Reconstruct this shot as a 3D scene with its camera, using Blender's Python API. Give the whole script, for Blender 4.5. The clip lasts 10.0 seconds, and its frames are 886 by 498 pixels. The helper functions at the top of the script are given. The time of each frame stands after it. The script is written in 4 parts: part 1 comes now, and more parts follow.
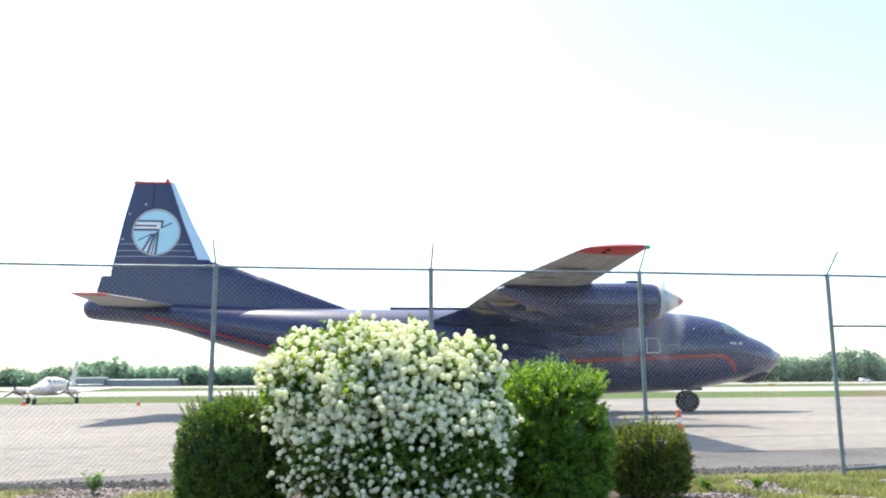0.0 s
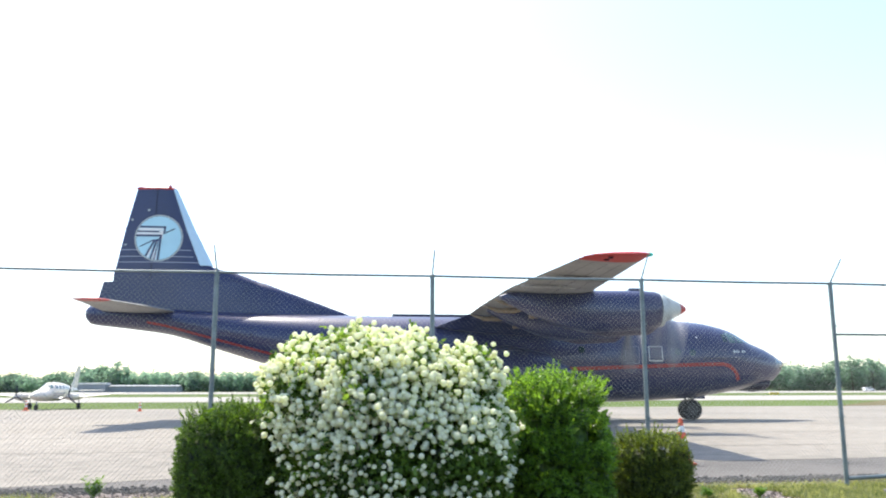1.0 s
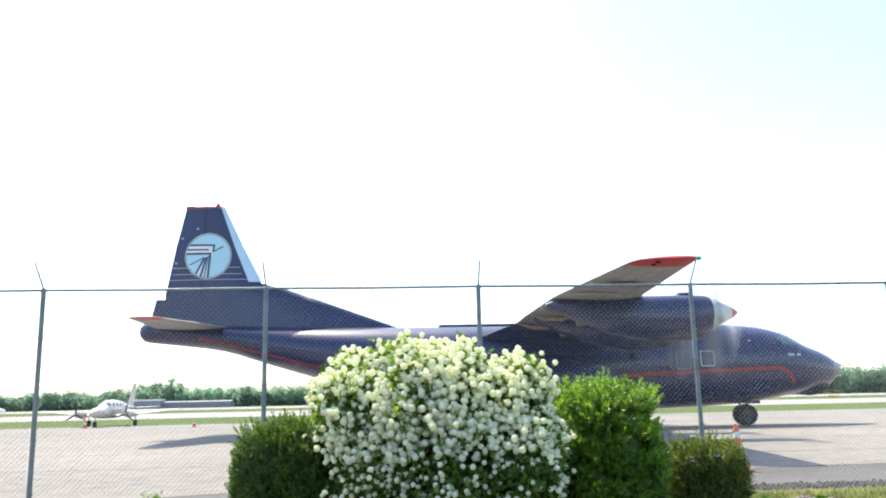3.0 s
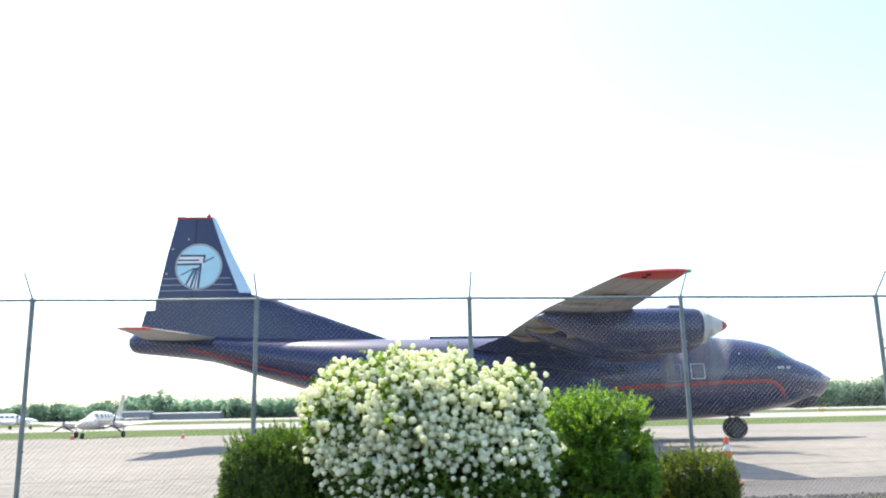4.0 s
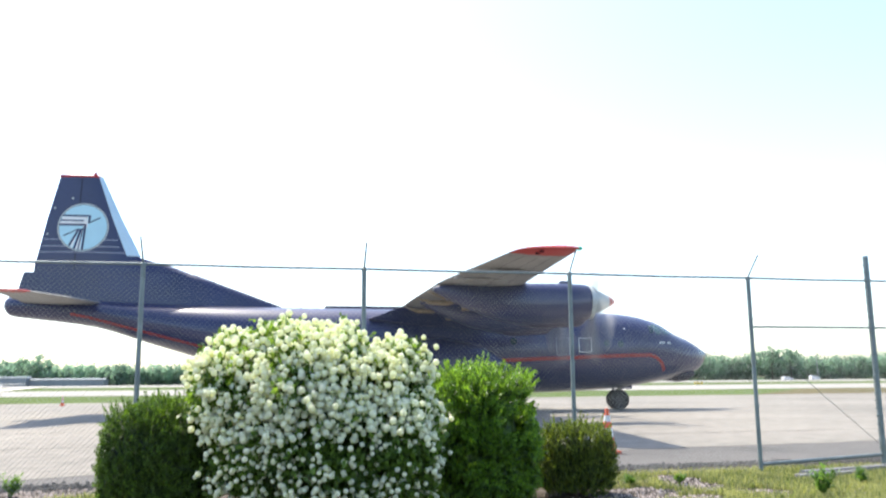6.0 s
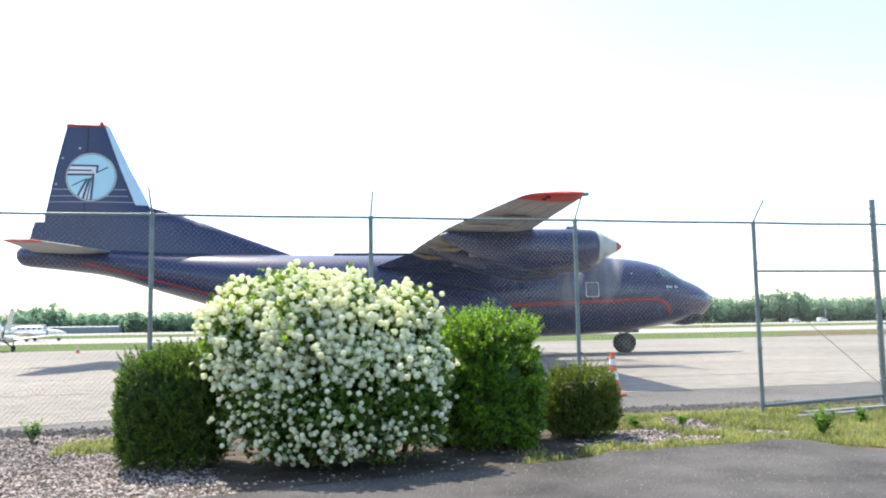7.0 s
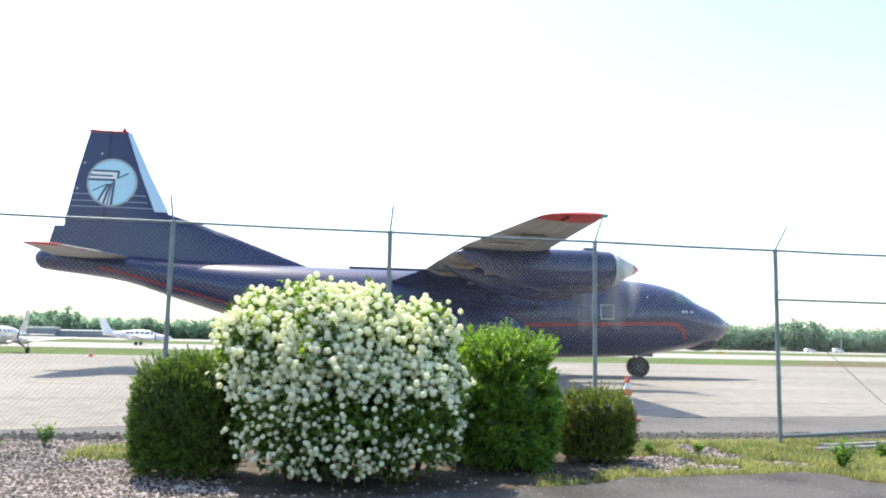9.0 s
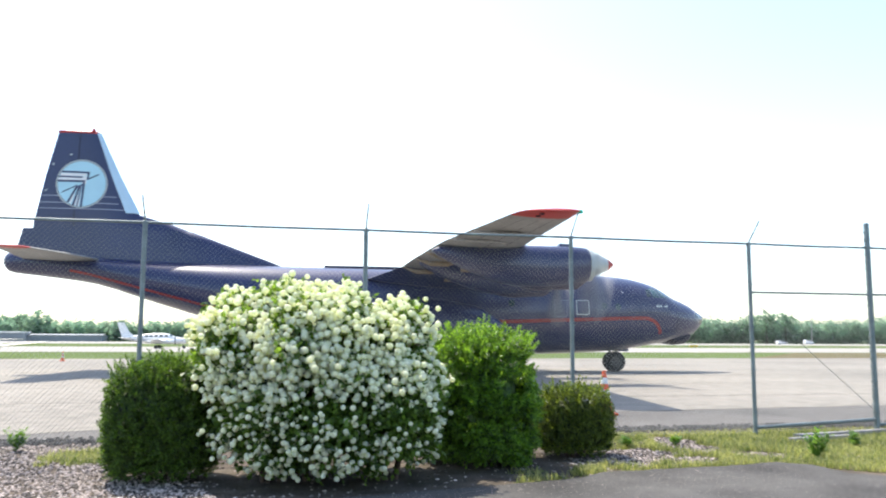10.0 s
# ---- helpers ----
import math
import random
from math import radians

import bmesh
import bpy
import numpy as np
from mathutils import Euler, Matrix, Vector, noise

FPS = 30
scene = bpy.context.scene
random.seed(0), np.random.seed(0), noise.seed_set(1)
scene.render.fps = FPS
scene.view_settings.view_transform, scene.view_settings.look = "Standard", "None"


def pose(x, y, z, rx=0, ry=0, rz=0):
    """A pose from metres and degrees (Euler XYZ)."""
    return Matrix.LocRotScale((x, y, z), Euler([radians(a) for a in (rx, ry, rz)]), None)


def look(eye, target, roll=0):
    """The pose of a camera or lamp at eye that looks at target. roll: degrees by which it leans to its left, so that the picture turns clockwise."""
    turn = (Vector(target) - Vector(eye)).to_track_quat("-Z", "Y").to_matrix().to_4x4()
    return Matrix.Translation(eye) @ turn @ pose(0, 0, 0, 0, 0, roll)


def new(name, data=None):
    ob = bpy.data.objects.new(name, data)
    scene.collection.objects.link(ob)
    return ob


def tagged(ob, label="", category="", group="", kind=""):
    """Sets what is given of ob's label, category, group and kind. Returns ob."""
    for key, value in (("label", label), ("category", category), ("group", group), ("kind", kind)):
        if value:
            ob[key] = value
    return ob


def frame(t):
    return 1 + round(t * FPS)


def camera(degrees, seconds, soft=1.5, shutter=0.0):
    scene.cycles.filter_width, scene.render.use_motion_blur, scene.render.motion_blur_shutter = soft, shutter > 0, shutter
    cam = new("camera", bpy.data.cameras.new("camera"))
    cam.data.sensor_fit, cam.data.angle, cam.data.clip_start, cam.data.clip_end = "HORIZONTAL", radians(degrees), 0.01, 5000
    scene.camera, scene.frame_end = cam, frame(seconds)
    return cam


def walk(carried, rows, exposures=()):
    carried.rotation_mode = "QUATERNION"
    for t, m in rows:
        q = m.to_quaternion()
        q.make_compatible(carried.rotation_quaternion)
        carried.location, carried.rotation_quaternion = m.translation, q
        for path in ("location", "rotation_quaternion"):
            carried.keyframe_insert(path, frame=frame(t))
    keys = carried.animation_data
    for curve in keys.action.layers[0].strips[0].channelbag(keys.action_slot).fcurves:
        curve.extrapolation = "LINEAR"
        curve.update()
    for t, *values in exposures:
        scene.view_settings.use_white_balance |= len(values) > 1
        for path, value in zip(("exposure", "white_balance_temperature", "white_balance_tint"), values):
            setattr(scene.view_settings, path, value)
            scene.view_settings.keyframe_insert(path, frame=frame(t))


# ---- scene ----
cam = camera(57.99, 10.0, soft=2.0, shutter=0.8)
PATH = [
    (0.0, pose(-0.000, 0.000, 1.500, 99.403, 0.342, 0.000)),
    (0.5, pose(0.006, 0.009, 1.496, 99.786, 0.161, -0.643)),
    (1.0, pose(0.016, 0.023, 1.494, 99.914, 0.091, 0.149)),
    (1.5, pose(0.021, 0.010, 1.493, 100.195, -0.172, 1.418)),
    (2.0, pose(0.018, -0.006, 1.495, 100.462, 1.197, 2.849)),
    (2.5, pose(0.014, -0.011, 1.500, 100.515, 1.230, 3.617)),
    (4.0, pose(0.009, -0.023, 1.496, 101.487, 1.072, 2.921)),
    (4.5, pose(0.027, -0.039, 1.492, 101.913, 1.376, 1.375)),
    (5.0, pose(0.031, -0.010, 1.497, 101.056, 0.510, -0.717)),
    (5.5, pose(0.041, -0.015, 1.501, 100.902, 0.417, -4.597)),
    (7.0, pose(0.090, -0.147, 1.523, 95.415, 0.881, -3.849)),
    (7.5, pose(0.037, -0.130, 1.530, 95.846, 0.866, -3.287)),
    (8.0, pose(0.029, -0.111, 1.530, 95.763, -0.334, -3.369)),
    (8.5, pose(0.030, -0.104, 1.532, 96.405, -0.165, -3.567)),
    (9.0, pose(0.023, -0.101, 1.534, 96.596, -1.193, -3.042)),
    (9.5, pose(0.005, -0.086, 1.527, 96.679, -1.590, -3.715)),
    (10.0, pose(0.008, -0.063, 1.524, 96.480, -0.255, -4.724)),
]
walk(cam, PATH)

# ---- world and sun ----
SUN_DIR = Vector((-0.34, 0.48, 1.0)).normalized()
world = bpy.data.worlds.new("sky")
scene.world = world
world.use_nodes = True
wn = world.node_tree.nodes
sky = wn.new("ShaderNodeTexSky")
sky.sky_type, sky.sun_disc = "NISHITA", False
sky.sun_elevation = math.asin(SUN_DIR.z)
sky.sun_rotation = math.atan2(SUN_DIR.x, SUN_DIR.y)
sky.air_density, sky.dust_density, sky.ozone_density = 1.0, 1.2, 1.0
wn["Background"].inputs["Strength"].default_value = 0.15
world.node_tree.links.new(sky.outputs["Color"], wn["Background"].inputs["Color"])
sun_data = bpy.data.lights.new("sun", "SUN")
sun_data.energy, sun_data.angle, sun_data.color = 3.4, radians(0.53), (1.0, 0.93, 0.80)
sun = new("sun", sun_data)
sun.matrix_world = look(SUN_DIR * 60, (0, 0, 0))
scene.view_settings.exposure = 1.35


# ---- materials ----
def mat(name, base, rough=0.6, metal=0.0, var=0.12, scale=6.0, fine=60.0, bump=0.0, bump_scale=80.0, coat=0.0,
        spread=0.0, trans=0.0, spec=0.5, tint=None, island=False, glow=None):
    """A surface with tone variation at two scales, optional relief, gloss coat, object-to-object spread and light through leaves."""
    m = bpy.data.materials.new(name)
    m.use_nodes = True
    n, l = m.node_tree.nodes, m.node_tree.links
    p = n["Principled BSDF"]
    p.inputs["Roughness"].default_value = rough
    p.inputs["Metallic"].default_value = metal
    p.inputs["Coat Weight"].default_value = coat
    p.inputs["Coat Roughness"].default_value = 0.12
    p.inputs["Specular IOR Level"].default_value = spec
    co = n.new("ShaderNodeTexCoord")
    big, small = n.new("ShaderNodeTexNoise"), n.new("ShaderNodeTexNoise")
    for tex, sc in ((big, scale), (small, fine)):
        tex.inputs["Scale"].default_value = sc
        tex.inputs["Detail"].default_value = 5
        l.new(co.outputs["Object"], tex.inputs["Vector"])
    mixf = n.new("ShaderNodeMath")
    mixf.operation = "ADD"
    l.new(big.outputs["Fac"], mixf.inputs[0])
    l.new(small.outputs["Fac"], mixf.inputs[1])
    val = mixf.outputs[0]
    if spread:
        add = n.new("ShaderNodeMath")
        add.operation = "MULTIPLY_ADD"
        if island:
            geo = n.new("ShaderNodeNewGeometry")
            l.new(geo.outputs["Random Per Island"], add.inputs[0])
        else:
            inf = n.new("ShaderNodeObjectInfo")
            l.new(inf.outputs["Random"], add.inputs[0])
        add.inputs[1].default_value = spread
        l.new(val, add.inputs[2])
        sub = n.new("ShaderNodeMath")
        sub.operation = "SUBTRACT"
        l.new(add.outputs[0], sub.inputs[0])
        sub.inputs[1].default_value = spread / 2
        val = sub.outputs[0]
    ramp = n.new("ShaderNodeMapRange")
    ramp.inputs["From Min"].default_value, ramp.inputs["From Max"].default_value = 0.6, 1.4
    l.new(val, ramp.inputs["Value"])
    mix = n.new("ShaderNodeMix")
    mix.data_type = "RGBA"
    dark = [max(0.0, c * (1 - var * 1.6)) for c in base]
    light = [min(1.0, c * (1 + var * 1.2)) for c in (tint or base)]
    mix.inputs["A"].default_value, mix.inputs["B"].default_value = (*dark, 1), (*light, 1)
    l.new(ramp.outputs["Result"], mix.inputs["Factor"])
    l.new(mix.outputs["Result"], p.inputs["Base Color"])
    if bump:
        bt, b = n.new("ShaderNodeTexNoise"), n.new("ShaderNodeBump")
        bt.inputs["Scale"].default_value = bump_scale
        bt.inputs["Detail"].default_value = 6
        l.new(co.outputs["Object"], bt.inputs["Vector"])
        b.inputs["Strength"].default_value = bump
        b.inputs["Distance"].default_value = 0.02
        l.new(bt.outputs["Fac"], b.inputs["Height"])
        l.new(b.outputs["Normal"], p.inputs["Normal"])
    if trans:
        tr, ms = n.new("ShaderNodeBsdfTranslucent"), n.new("ShaderNodeMixShader")
        lit = n.new("ShaderNodeMix")
        lit.data_type, lit.blend_type = "RGBA", "MULTIPLY"
        lit.inputs["Factor"].default_value = 1.0
        l.new(mix.outputs["Result"], lit.inputs["A"])
        lit.inputs["B"].default_value = (*(glow or (1, 1, 1)), 1)
        l.new(lit.outputs["Result"], tr.inputs["Color"])
        ms.inputs["Fac"].default_value = trans
        l.new(p.outputs["BSDF"], ms.inputs[1])
        l.new(tr.outputs["BSDF"], ms.inputs[2])
        l.new(ms.outputs["Shader"], n["Material Output"].inputs["Surface"])
    return m


def glass_mat(name, color):
    m = bpy.data.materials.new(name)
    m.use_nodes = True
    p = m.node_tree.nodes["Principled BSDF"]
    p.inputs["Base Color"].default_value = (*color, 1)
    p.inputs["Roughness"].default_value = 0.05
    p.inputs["IOR"].default_value = 1.5
    p.inputs["Coat Weight"].default_value = 0.6
    return m


NAVY = mat("navy_paint", (0.016, 0.021, 0.078), 0.34, var=0.18, scale=0.6, fine=14, coat=0.45, bump=0.02, bump_scale=2.5, spec=0.5)
NAVY_WORN = mat("navy_paint_oily", (0.024, 0.024, 0.080), 0.45, var=0.3, scale=1.2, fine=10, coat=0.15, tint=(0.05, 0.04, 0.07))
RED = mat("red_paint", (0.42, 0.03, 0.022), 0.45, var=0.15, scale=1.5, fine=20)
PALE = mat("pale_blue_paint", (0.50, 0.67, 0.78), 0.4, var=0.08, scale=1.0)
STRIPE_RED = mat("faded_red_paint", (0.27, 0.028, 0.026), 0.5, var=0.2, scale=1.5, fine=20)
LOGO_BLUE = mat("sky_blue_paint", (0.43, 0.68, 0.77), 0.45, var=0.08, scale=1.0)
WING_GREY = mat("wing_grey_paint", (0.25, 0.25, 0.25), 0.5, var=0.25, scale=0.9, fine=9, tint=(0.30, 0.295, 0.28))
TAN = mat("tan_primer", (0.22, 0.17, 0.11), 0.6, var=0.35, scale=3)
SEAM = mat("dark_seam", (0.012, 0.012, 0.03), 0.7, var=0.1)
PALE_GREY = mat("spinner_grey_paint", (0.48, 0.52, 0.50), 0.4, var=0.12, scale=4)
WHITE = mat("white_paint", (0.78, 0.78, 0.77), 0.4, var=0.06, scale=2)
CREAM = mat("cream_paint", (0.62, 0.57, 0.49), 0.4, var=0.08, scale=2)
LINE_GREY = mat("grey_line_paint", (0.33, 0.35, 0.42), 0.5, var=0.15)
BLADE = mat("blade_grey", (0.30, 0.31, 0.31), 0.4, var=0.12)
TYRE = mat("tyre_rubber", (0.022, 0.022, 0.022), 0.85, var=0.3, scale=8, bump=0.2)
HUB = mat("dark_hub", (0.045, 0.045, 0.045), 0.7, var=0.2)
STEEL = mat("worn_steel", (0.35, 0.35, 0.35), 0.4, metal=0.8, var=0.2, scale=8)
GLASS = glass_mat("dark_glass", (0.03, 0.05, 0.05))
PANE = glass_mat("pale_glass", (0.07, 0.12, 0.115))
GALV = mat("galvanised_steel", (0.20, 0.24, 0.24), 0.5, metal=0.35, var=0.25, scale=5, fine=70)
WIRE = mat("galvanised_wire", (0.26, 0.275, 0.27), 0.7, metal=0.0, var=0.15, scale=3)
CONCRETE = mat("apron_concrete", (0.222, 0.204, 0.178), 0.9, var=0.20, scale=0.10, fine=2.2, bump=0.15, bump_scale=30, spec=0.15, tint=(0.262, 0.238, 0.205))
TAXI = mat("taxiway_concrete", (0.33, 0.31, 0.28), 0.9, var=0.10, scale=0.05, fine=1.0, spec=0.1)
ASPHALT = mat("grey_asphalt", (0.105, 0.10, 0.096), 0.9, var=0.25, scale=0.5, fine=40, bump=0.4, bump_scale=120, spec=0.2, tint=(0.135, 0.125, 0.115))
TARMAC = mat("worn_tarmac", (0.056, 0.053, 0.052), 0.9, var=0.45, scale=0.9, fine=55, bump=0.8, bump_scale=90, spec=0.2, tint=(0.10, 0.094, 0.088))
RUBBLE = mat("dark_rubble", (0.085, 0.08, 0.075), 0.95, var=0.4, scale=3, fine=30, bump=0.8, bump_scale=40, spread=0.5, island=True)
SOIL = mat("dry_soil", (0.085, 0.07, 0.055), 0.95, var=0.35, scale=1.5, fine=40, bump=0.7, bump_scale=60, spec=0.1, tint=(0.125, 0.10, 0.08))
# soil under the bushes, its colour darkened to deepen their shade
SHADE_SOIL = mat("shade_darkened_soil", (0.060, 0.050, 0.040), 0.95, var=0.4, scale=2.0, fine=45, bump=0.9, bump_scale=50, spec=0.1, tint=(0.115, 0.095, 0.075))
FIELD = mat("mown_grass", (0.078, 0.115, 0.034), 0.95, var=0.2, scale=0.06, fine=0.9, spec=0.05, tint=(0.105, 0.14, 0.042))
DRY_FIELD = mat("dry_grass", (0.13, 0.11, 0.055), 0.95, var=0.25, scale=0.08, fine=0.9, spec=0.05)
GRASS = mat("grass_blades", (0.13, 0.205, 0.04), 0.6, var=0.3, scale=1.6, fine=9, trans=0.5, spread=0.7, island=True, glow=(1.7, 1.7, 1.3), tint=(0.27, 0.265, 0.10))
WEED = mat("weed_leaf", (0.10, 0.20, 0.035), 0.5, var=0.2, trans=0.5, spread=0.5, island=True, glow=(2.0, 1.8, 1.2))
BOX_LEAF = mat("boxwood_leaf", (0.015, 0.042, 0.010), 0.5, var=0.45, scale=11.0, fine=30, trans=0.36, spread=0.5, island=True, tint=(0.080, 0.140, 0.018), glow=(2.1, 2.2, 0.8))
YEW_LEAF = mat("yellowish_boxwood_leaf", (0.024, 0.050, 0.010), 0.5, var=0.45, scale=11.0, fine=30, trans=0.40, spread=0.6, island=True, tint=(0.10, 0.14, 0.022), glow=(2.4, 2.2, 0.9))
SHRUB_LEAF = mat("bright_shrub_leaf", (0.044, 0.108, 0.016), 0.4, var=0.35, scale=6.0, fine=20, trans=0.5, spread=0.6, island=True, tint=(0.12, 0.22, 0.03), glow=(2.45, 2.3, 1.0))
VIB_LEAF = mat("snowball_leaf", (0.045, 0.10, 0.018), 0.45, var=0.3, scale=2.5, fine=20, trans=0.5, spread=0.6, island=True, tint=(0.10, 0.165, 0.03), glow=(2.3, 2.2, 1.1))
PETAL = mat("white_petals", (0.87, 0.88, 0.70), 0.7, var=0.06, scale=20, fine=120, bump=0.5, bump_scale=160, trans=0.42, spread=0.6, glow=(1.1, 1.12, 0.75), tint=(0.92, 0.92, 0.80))
TWIG = mat("shrub_twig", (0.10, 0.07, 0.045), 0.9, var=0.3, scale=10)
STONE = mat("gravel_stone", (0.19, 0.155, 0.13), 0.9, var=0.5, scale=3, fine=40, spread=1.0, island=True, tint=(0.36, 0.30, 0.265))
CONE_ORANGE = mat("cone_orange", (0.75, 0.11, 0.03), 0.5, var=0.08)
CONE_WHITE = mat("cone_band", (0.75, 0.75, 0.73), 0.4, var=0.05)
# distant foliage: aerial haze is painted in as paler leaves and bluish glow
HAZE_LEAF = mat("far_woods_haze_leaf", (0.130, 0.210, 0.130), 0.8, var=0.25, scale=0.05, fine=0.3, trans=0.55, glow=(1.9, 1.95, 2.1), spread=0.6, island=True, tint=(0.175, 0.265, 0.165))
BARK = mat("far_bark", (0.12, 0.10, 0.08), 0.9, var=0.2)
SHED = mat("grey_shed_metal", (0.23, 0.25, 0.28), 0.6, var=0.12, scale=0.2)
SHED_ROOF = mat("white_shed_roof", (0.66, 0.66, 0.65), 0.6, var=0.08, scale=0.2)
YELLOW = mat("yellow_sign", (0.62, 0.44, 0.04), 0.5, var=0.1)
JOINT = mat("joint_sealant", (0.13, 0.12, 0.105), 0.9, var=0.2, scale=1.0, spec=0.1)
GREEN_LAMP = mat("green_lens", (0.02, 0.45, 0.28), 0.2, var=0.05)
TIMBER = mat("grey_timber", (0.26, 0.245, 0.235), 0.85, var=0.3, scale=6, fine=40)


# ---- mesh helpers ----
def mesh_ob(name, verts, faces, material, parent=None, smooth=False):
    me = bpy.data.meshes.new(name)
    me.from_pydata([tuple(v) for v in verts], [], faces)
    me.materials.append(material)
    if smooth:
        me.polygons.foreach_set("use_smooth", [True] * len(me.polygons))
    ob = new(name, me)
    ob.parent = parent
    return ob


def part(name, bm, material, parent, label="", smooth=False):
    """Links a bmesh as one mesh object under a thing or a part."""
    bmesh.ops.recalc_face_normals(bm, faces=bm.faces)
    me = bpy.data.meshes.new(name)
    bm.to_mesh(me)
    bm.free()
    me.materials.append(material)
    if smooth:
        me.polygons.foreach_set("use_smooth", [True] * len(me.polygons))
        me.set_sharp_from_angle(angle=radians(40))
    ob = new(name, me)
    ob.parent = parent
    return tagged(ob, label)


def thing(name, label, category, m=None, group="", kind=""):
    ob = new(name)
    ob.empty_display_size = 0.3
    if m is not None:
        ob.matrix_world = m
    return tagged(ob, label, category, group, kind)


def box(bm, cx, cy, cz, sx, sy, sz, bevel=0.0, m=None):
    r = bmesh.ops.create_cube(bm, size=1.0)
    vs = r["verts"]
    for v in vs:
        v.co = Vector((cx + v.co.x * sx, cy + v.co.y * sy, cz + v.co.z * sz))
    if bevel:
        es = list({e for v in vs for e in v.link_edges})
        vs = bmesh.ops.bevel(bm, geom=es, offset=bevel, segments=2, affect="EDGES", profile=0.5)["verts"]
    if m is not None:
        bmesh.ops.transform(bm, matrix=m, verts=list({v for v in vs}))
    return bm


def tube(bm, points, radii, sides=10, caps=True):
    """A round bar through points, with a radius for each."""
    pts = [Vector(p) for p in points]
    if not isinstance(radii, (list, tuple)):
        radii = [radii] * len(pts)
    rings = []
    for i, p in enumerate(pts):
        d = (pts[min(i + 1, len(pts) - 1)] - pts[max(i - 1, 0)]).normalized()
        a = d.cross(Vector((0, 0, 1)) if abs(d.z) < 0.9 else Vector((1, 0, 0))).normalized()
        b = d.cross(a)
        rings.append([bm.verts.new(p + (a * math.cos(2 * math.pi * k / sides) + b * math.sin(2 * math.pi * k / sides)) * radii[i]) for k in range(sides)])
    for r0, r1 in zip(rings, rings[1:]):
        for k in range(sides):
            bm.faces.new((r0[k], r0[(k + 1) % sides], r1[(k + 1) % sides], r1[k]))
    if caps:
        bm.faces.new(rings[0][::-1])
        bm.faces.new(rings[-1])
    return bm


def loft(bm, rings, caps=True):
    vs = [[bm.verts.new(p) for p in r] for r in rings]
    k = len(vs[0])
    for r0, r1 in zip(vs, vs[1:]):
        for i in range(k):
            bm.faces.new((r0[i], r0[(i + 1) % k], r1[(i + 1) % k], r1[i]))
    if caps:
        bm.faces.new(vs[0][::-1])
        bm.faces.new(vs[-1])
    return bm


def lerp_table(table, x):
    """Smooth values from rows (x, a, b, ...) by monotone blending."""
    if x <= table[0][0]:
        return table[0][1:]
    for i in range(len(table) - 1):
        r0, r1 = table[i], table[i + 1]
        if x <= r1[0]:
            f = (x - r0[0]) / (r1[0] - r0[0])
            out = []
            for k in range(1, len(r0)):
                d0 = (r1[k] - table[max(i - 1, 0)][k]) / (r1[0] - table[max(i - 1, 0)][0])
                d1 = (table[min(i + 2, len(table) - 1)][k] - r0[k]) / (table[min(i + 2, len(table) - 1)][0] - r0[0])
                h = r1[0] - r0[0]
                f2, f3 = f * f, f * f * f
                out.append(r0[k] * (2 * f3 - 3 * f2 + 1) + d0 * h * (f3 - 2 * f2 + f) + r1[k] * (3 * f2 - 2 * f3) + d1 * h * (f3 - f2))
            return out
    return table[-1][1:]


# ---- ground and pavements ----
RUN = radians(8.0)          # the field's strips run this way
AXIS, SIDE = Vector((math.cos(RUN), math.sin(RUN), 0)), Vector((-math.sin(RUN), math.cos(RUN), 0))


def strip(name, q0, q1, z, material, label, category, a0=-1500, a1=1500, cuts=1):
    vs, fs = [], []
    for i in range(cuts + 1):
        a = a0 + (a1 - a0) * i / cuts
        for q in (q0, q1):
            vs.append(AXIS * a + SIDE * q + Vector((0, 0, z)))
        if i:
            k = 2 * i
            fs.append((k - 2, k, k + 1, k - 1))
    ob = mesh_ob(name, vs, fs, material)
    return tagged(ob, label, category, kind="structure")


g = mesh_ob("ground", [(-4000, -2000, -0.03), (4000, -2000, -0.03), (4000, 4500, -0.03), (-4000, 4500, -0.03)], [(0, 1, 2, 3)], FIELD)
tagged(g, "wide mown airfield grass reaching the horizon", "ground", kind="structure")
strip("verge", -60, 13.4, -0.012, SOIL, "dry soil verge in front of the airfield fence", "ground", -200, 200)
strip("apron_edge", 13.2, 18.0, -0.006, ASPHALT, "grey asphalt shoulder along the apron", "pavement", -300, 300)
near = [(-300, 13.6), (-25, 13.6)] + [(a / 2, (15.7 + 0.035 * a if a > 2 else 15.77 - 0.18 * min(12, 2 - a)) + 0.22 * noise.noise((a * 0.6, 0, 0)) + 0.10 * noise.noise((a * 2.3, 0, 0))) for a in range(-48, 49)] + [(25, 17.4), (600, 17.4)]
vs = [AXIS * a + SIDE * q for a, q in near] + [AXIS * a + SIDE * 64.5 for a, q in near]
n_near = len(near)
ap = mesh_ob("apron", vs, [(i, i + 1, n_near + i + 1, n_near + i) for i in range(n_near - 1)], CONCRETE)
tagged(ap, "pale sunlit concrete parking apron", "pavement", kind="structure")
strip("taxiway", 98, 160, -0.01, TAXI, "pale concrete taxiway across the grass", "pavement")
strip("runway", 250, 410, -0.01, TAXI, "pale distant runway", "pavement")
vs, fs = [], []
for k, q in enumerate((20.5, 26.6, 32.7, 38.8, 44.9, 51.0, 57.1)):
    vs += [AXIS * a + SIDE * (q + d) + Vector((0, 0, 0.005)) for a, d in ((-80, -0.035), (120, -0.035), (120, 0.035), (-80, 0.035))]
fs = [(4 * i, 4 * i + 1, 4 * i + 2, 4 * i + 3) for i in range(len(vs) // 4)]
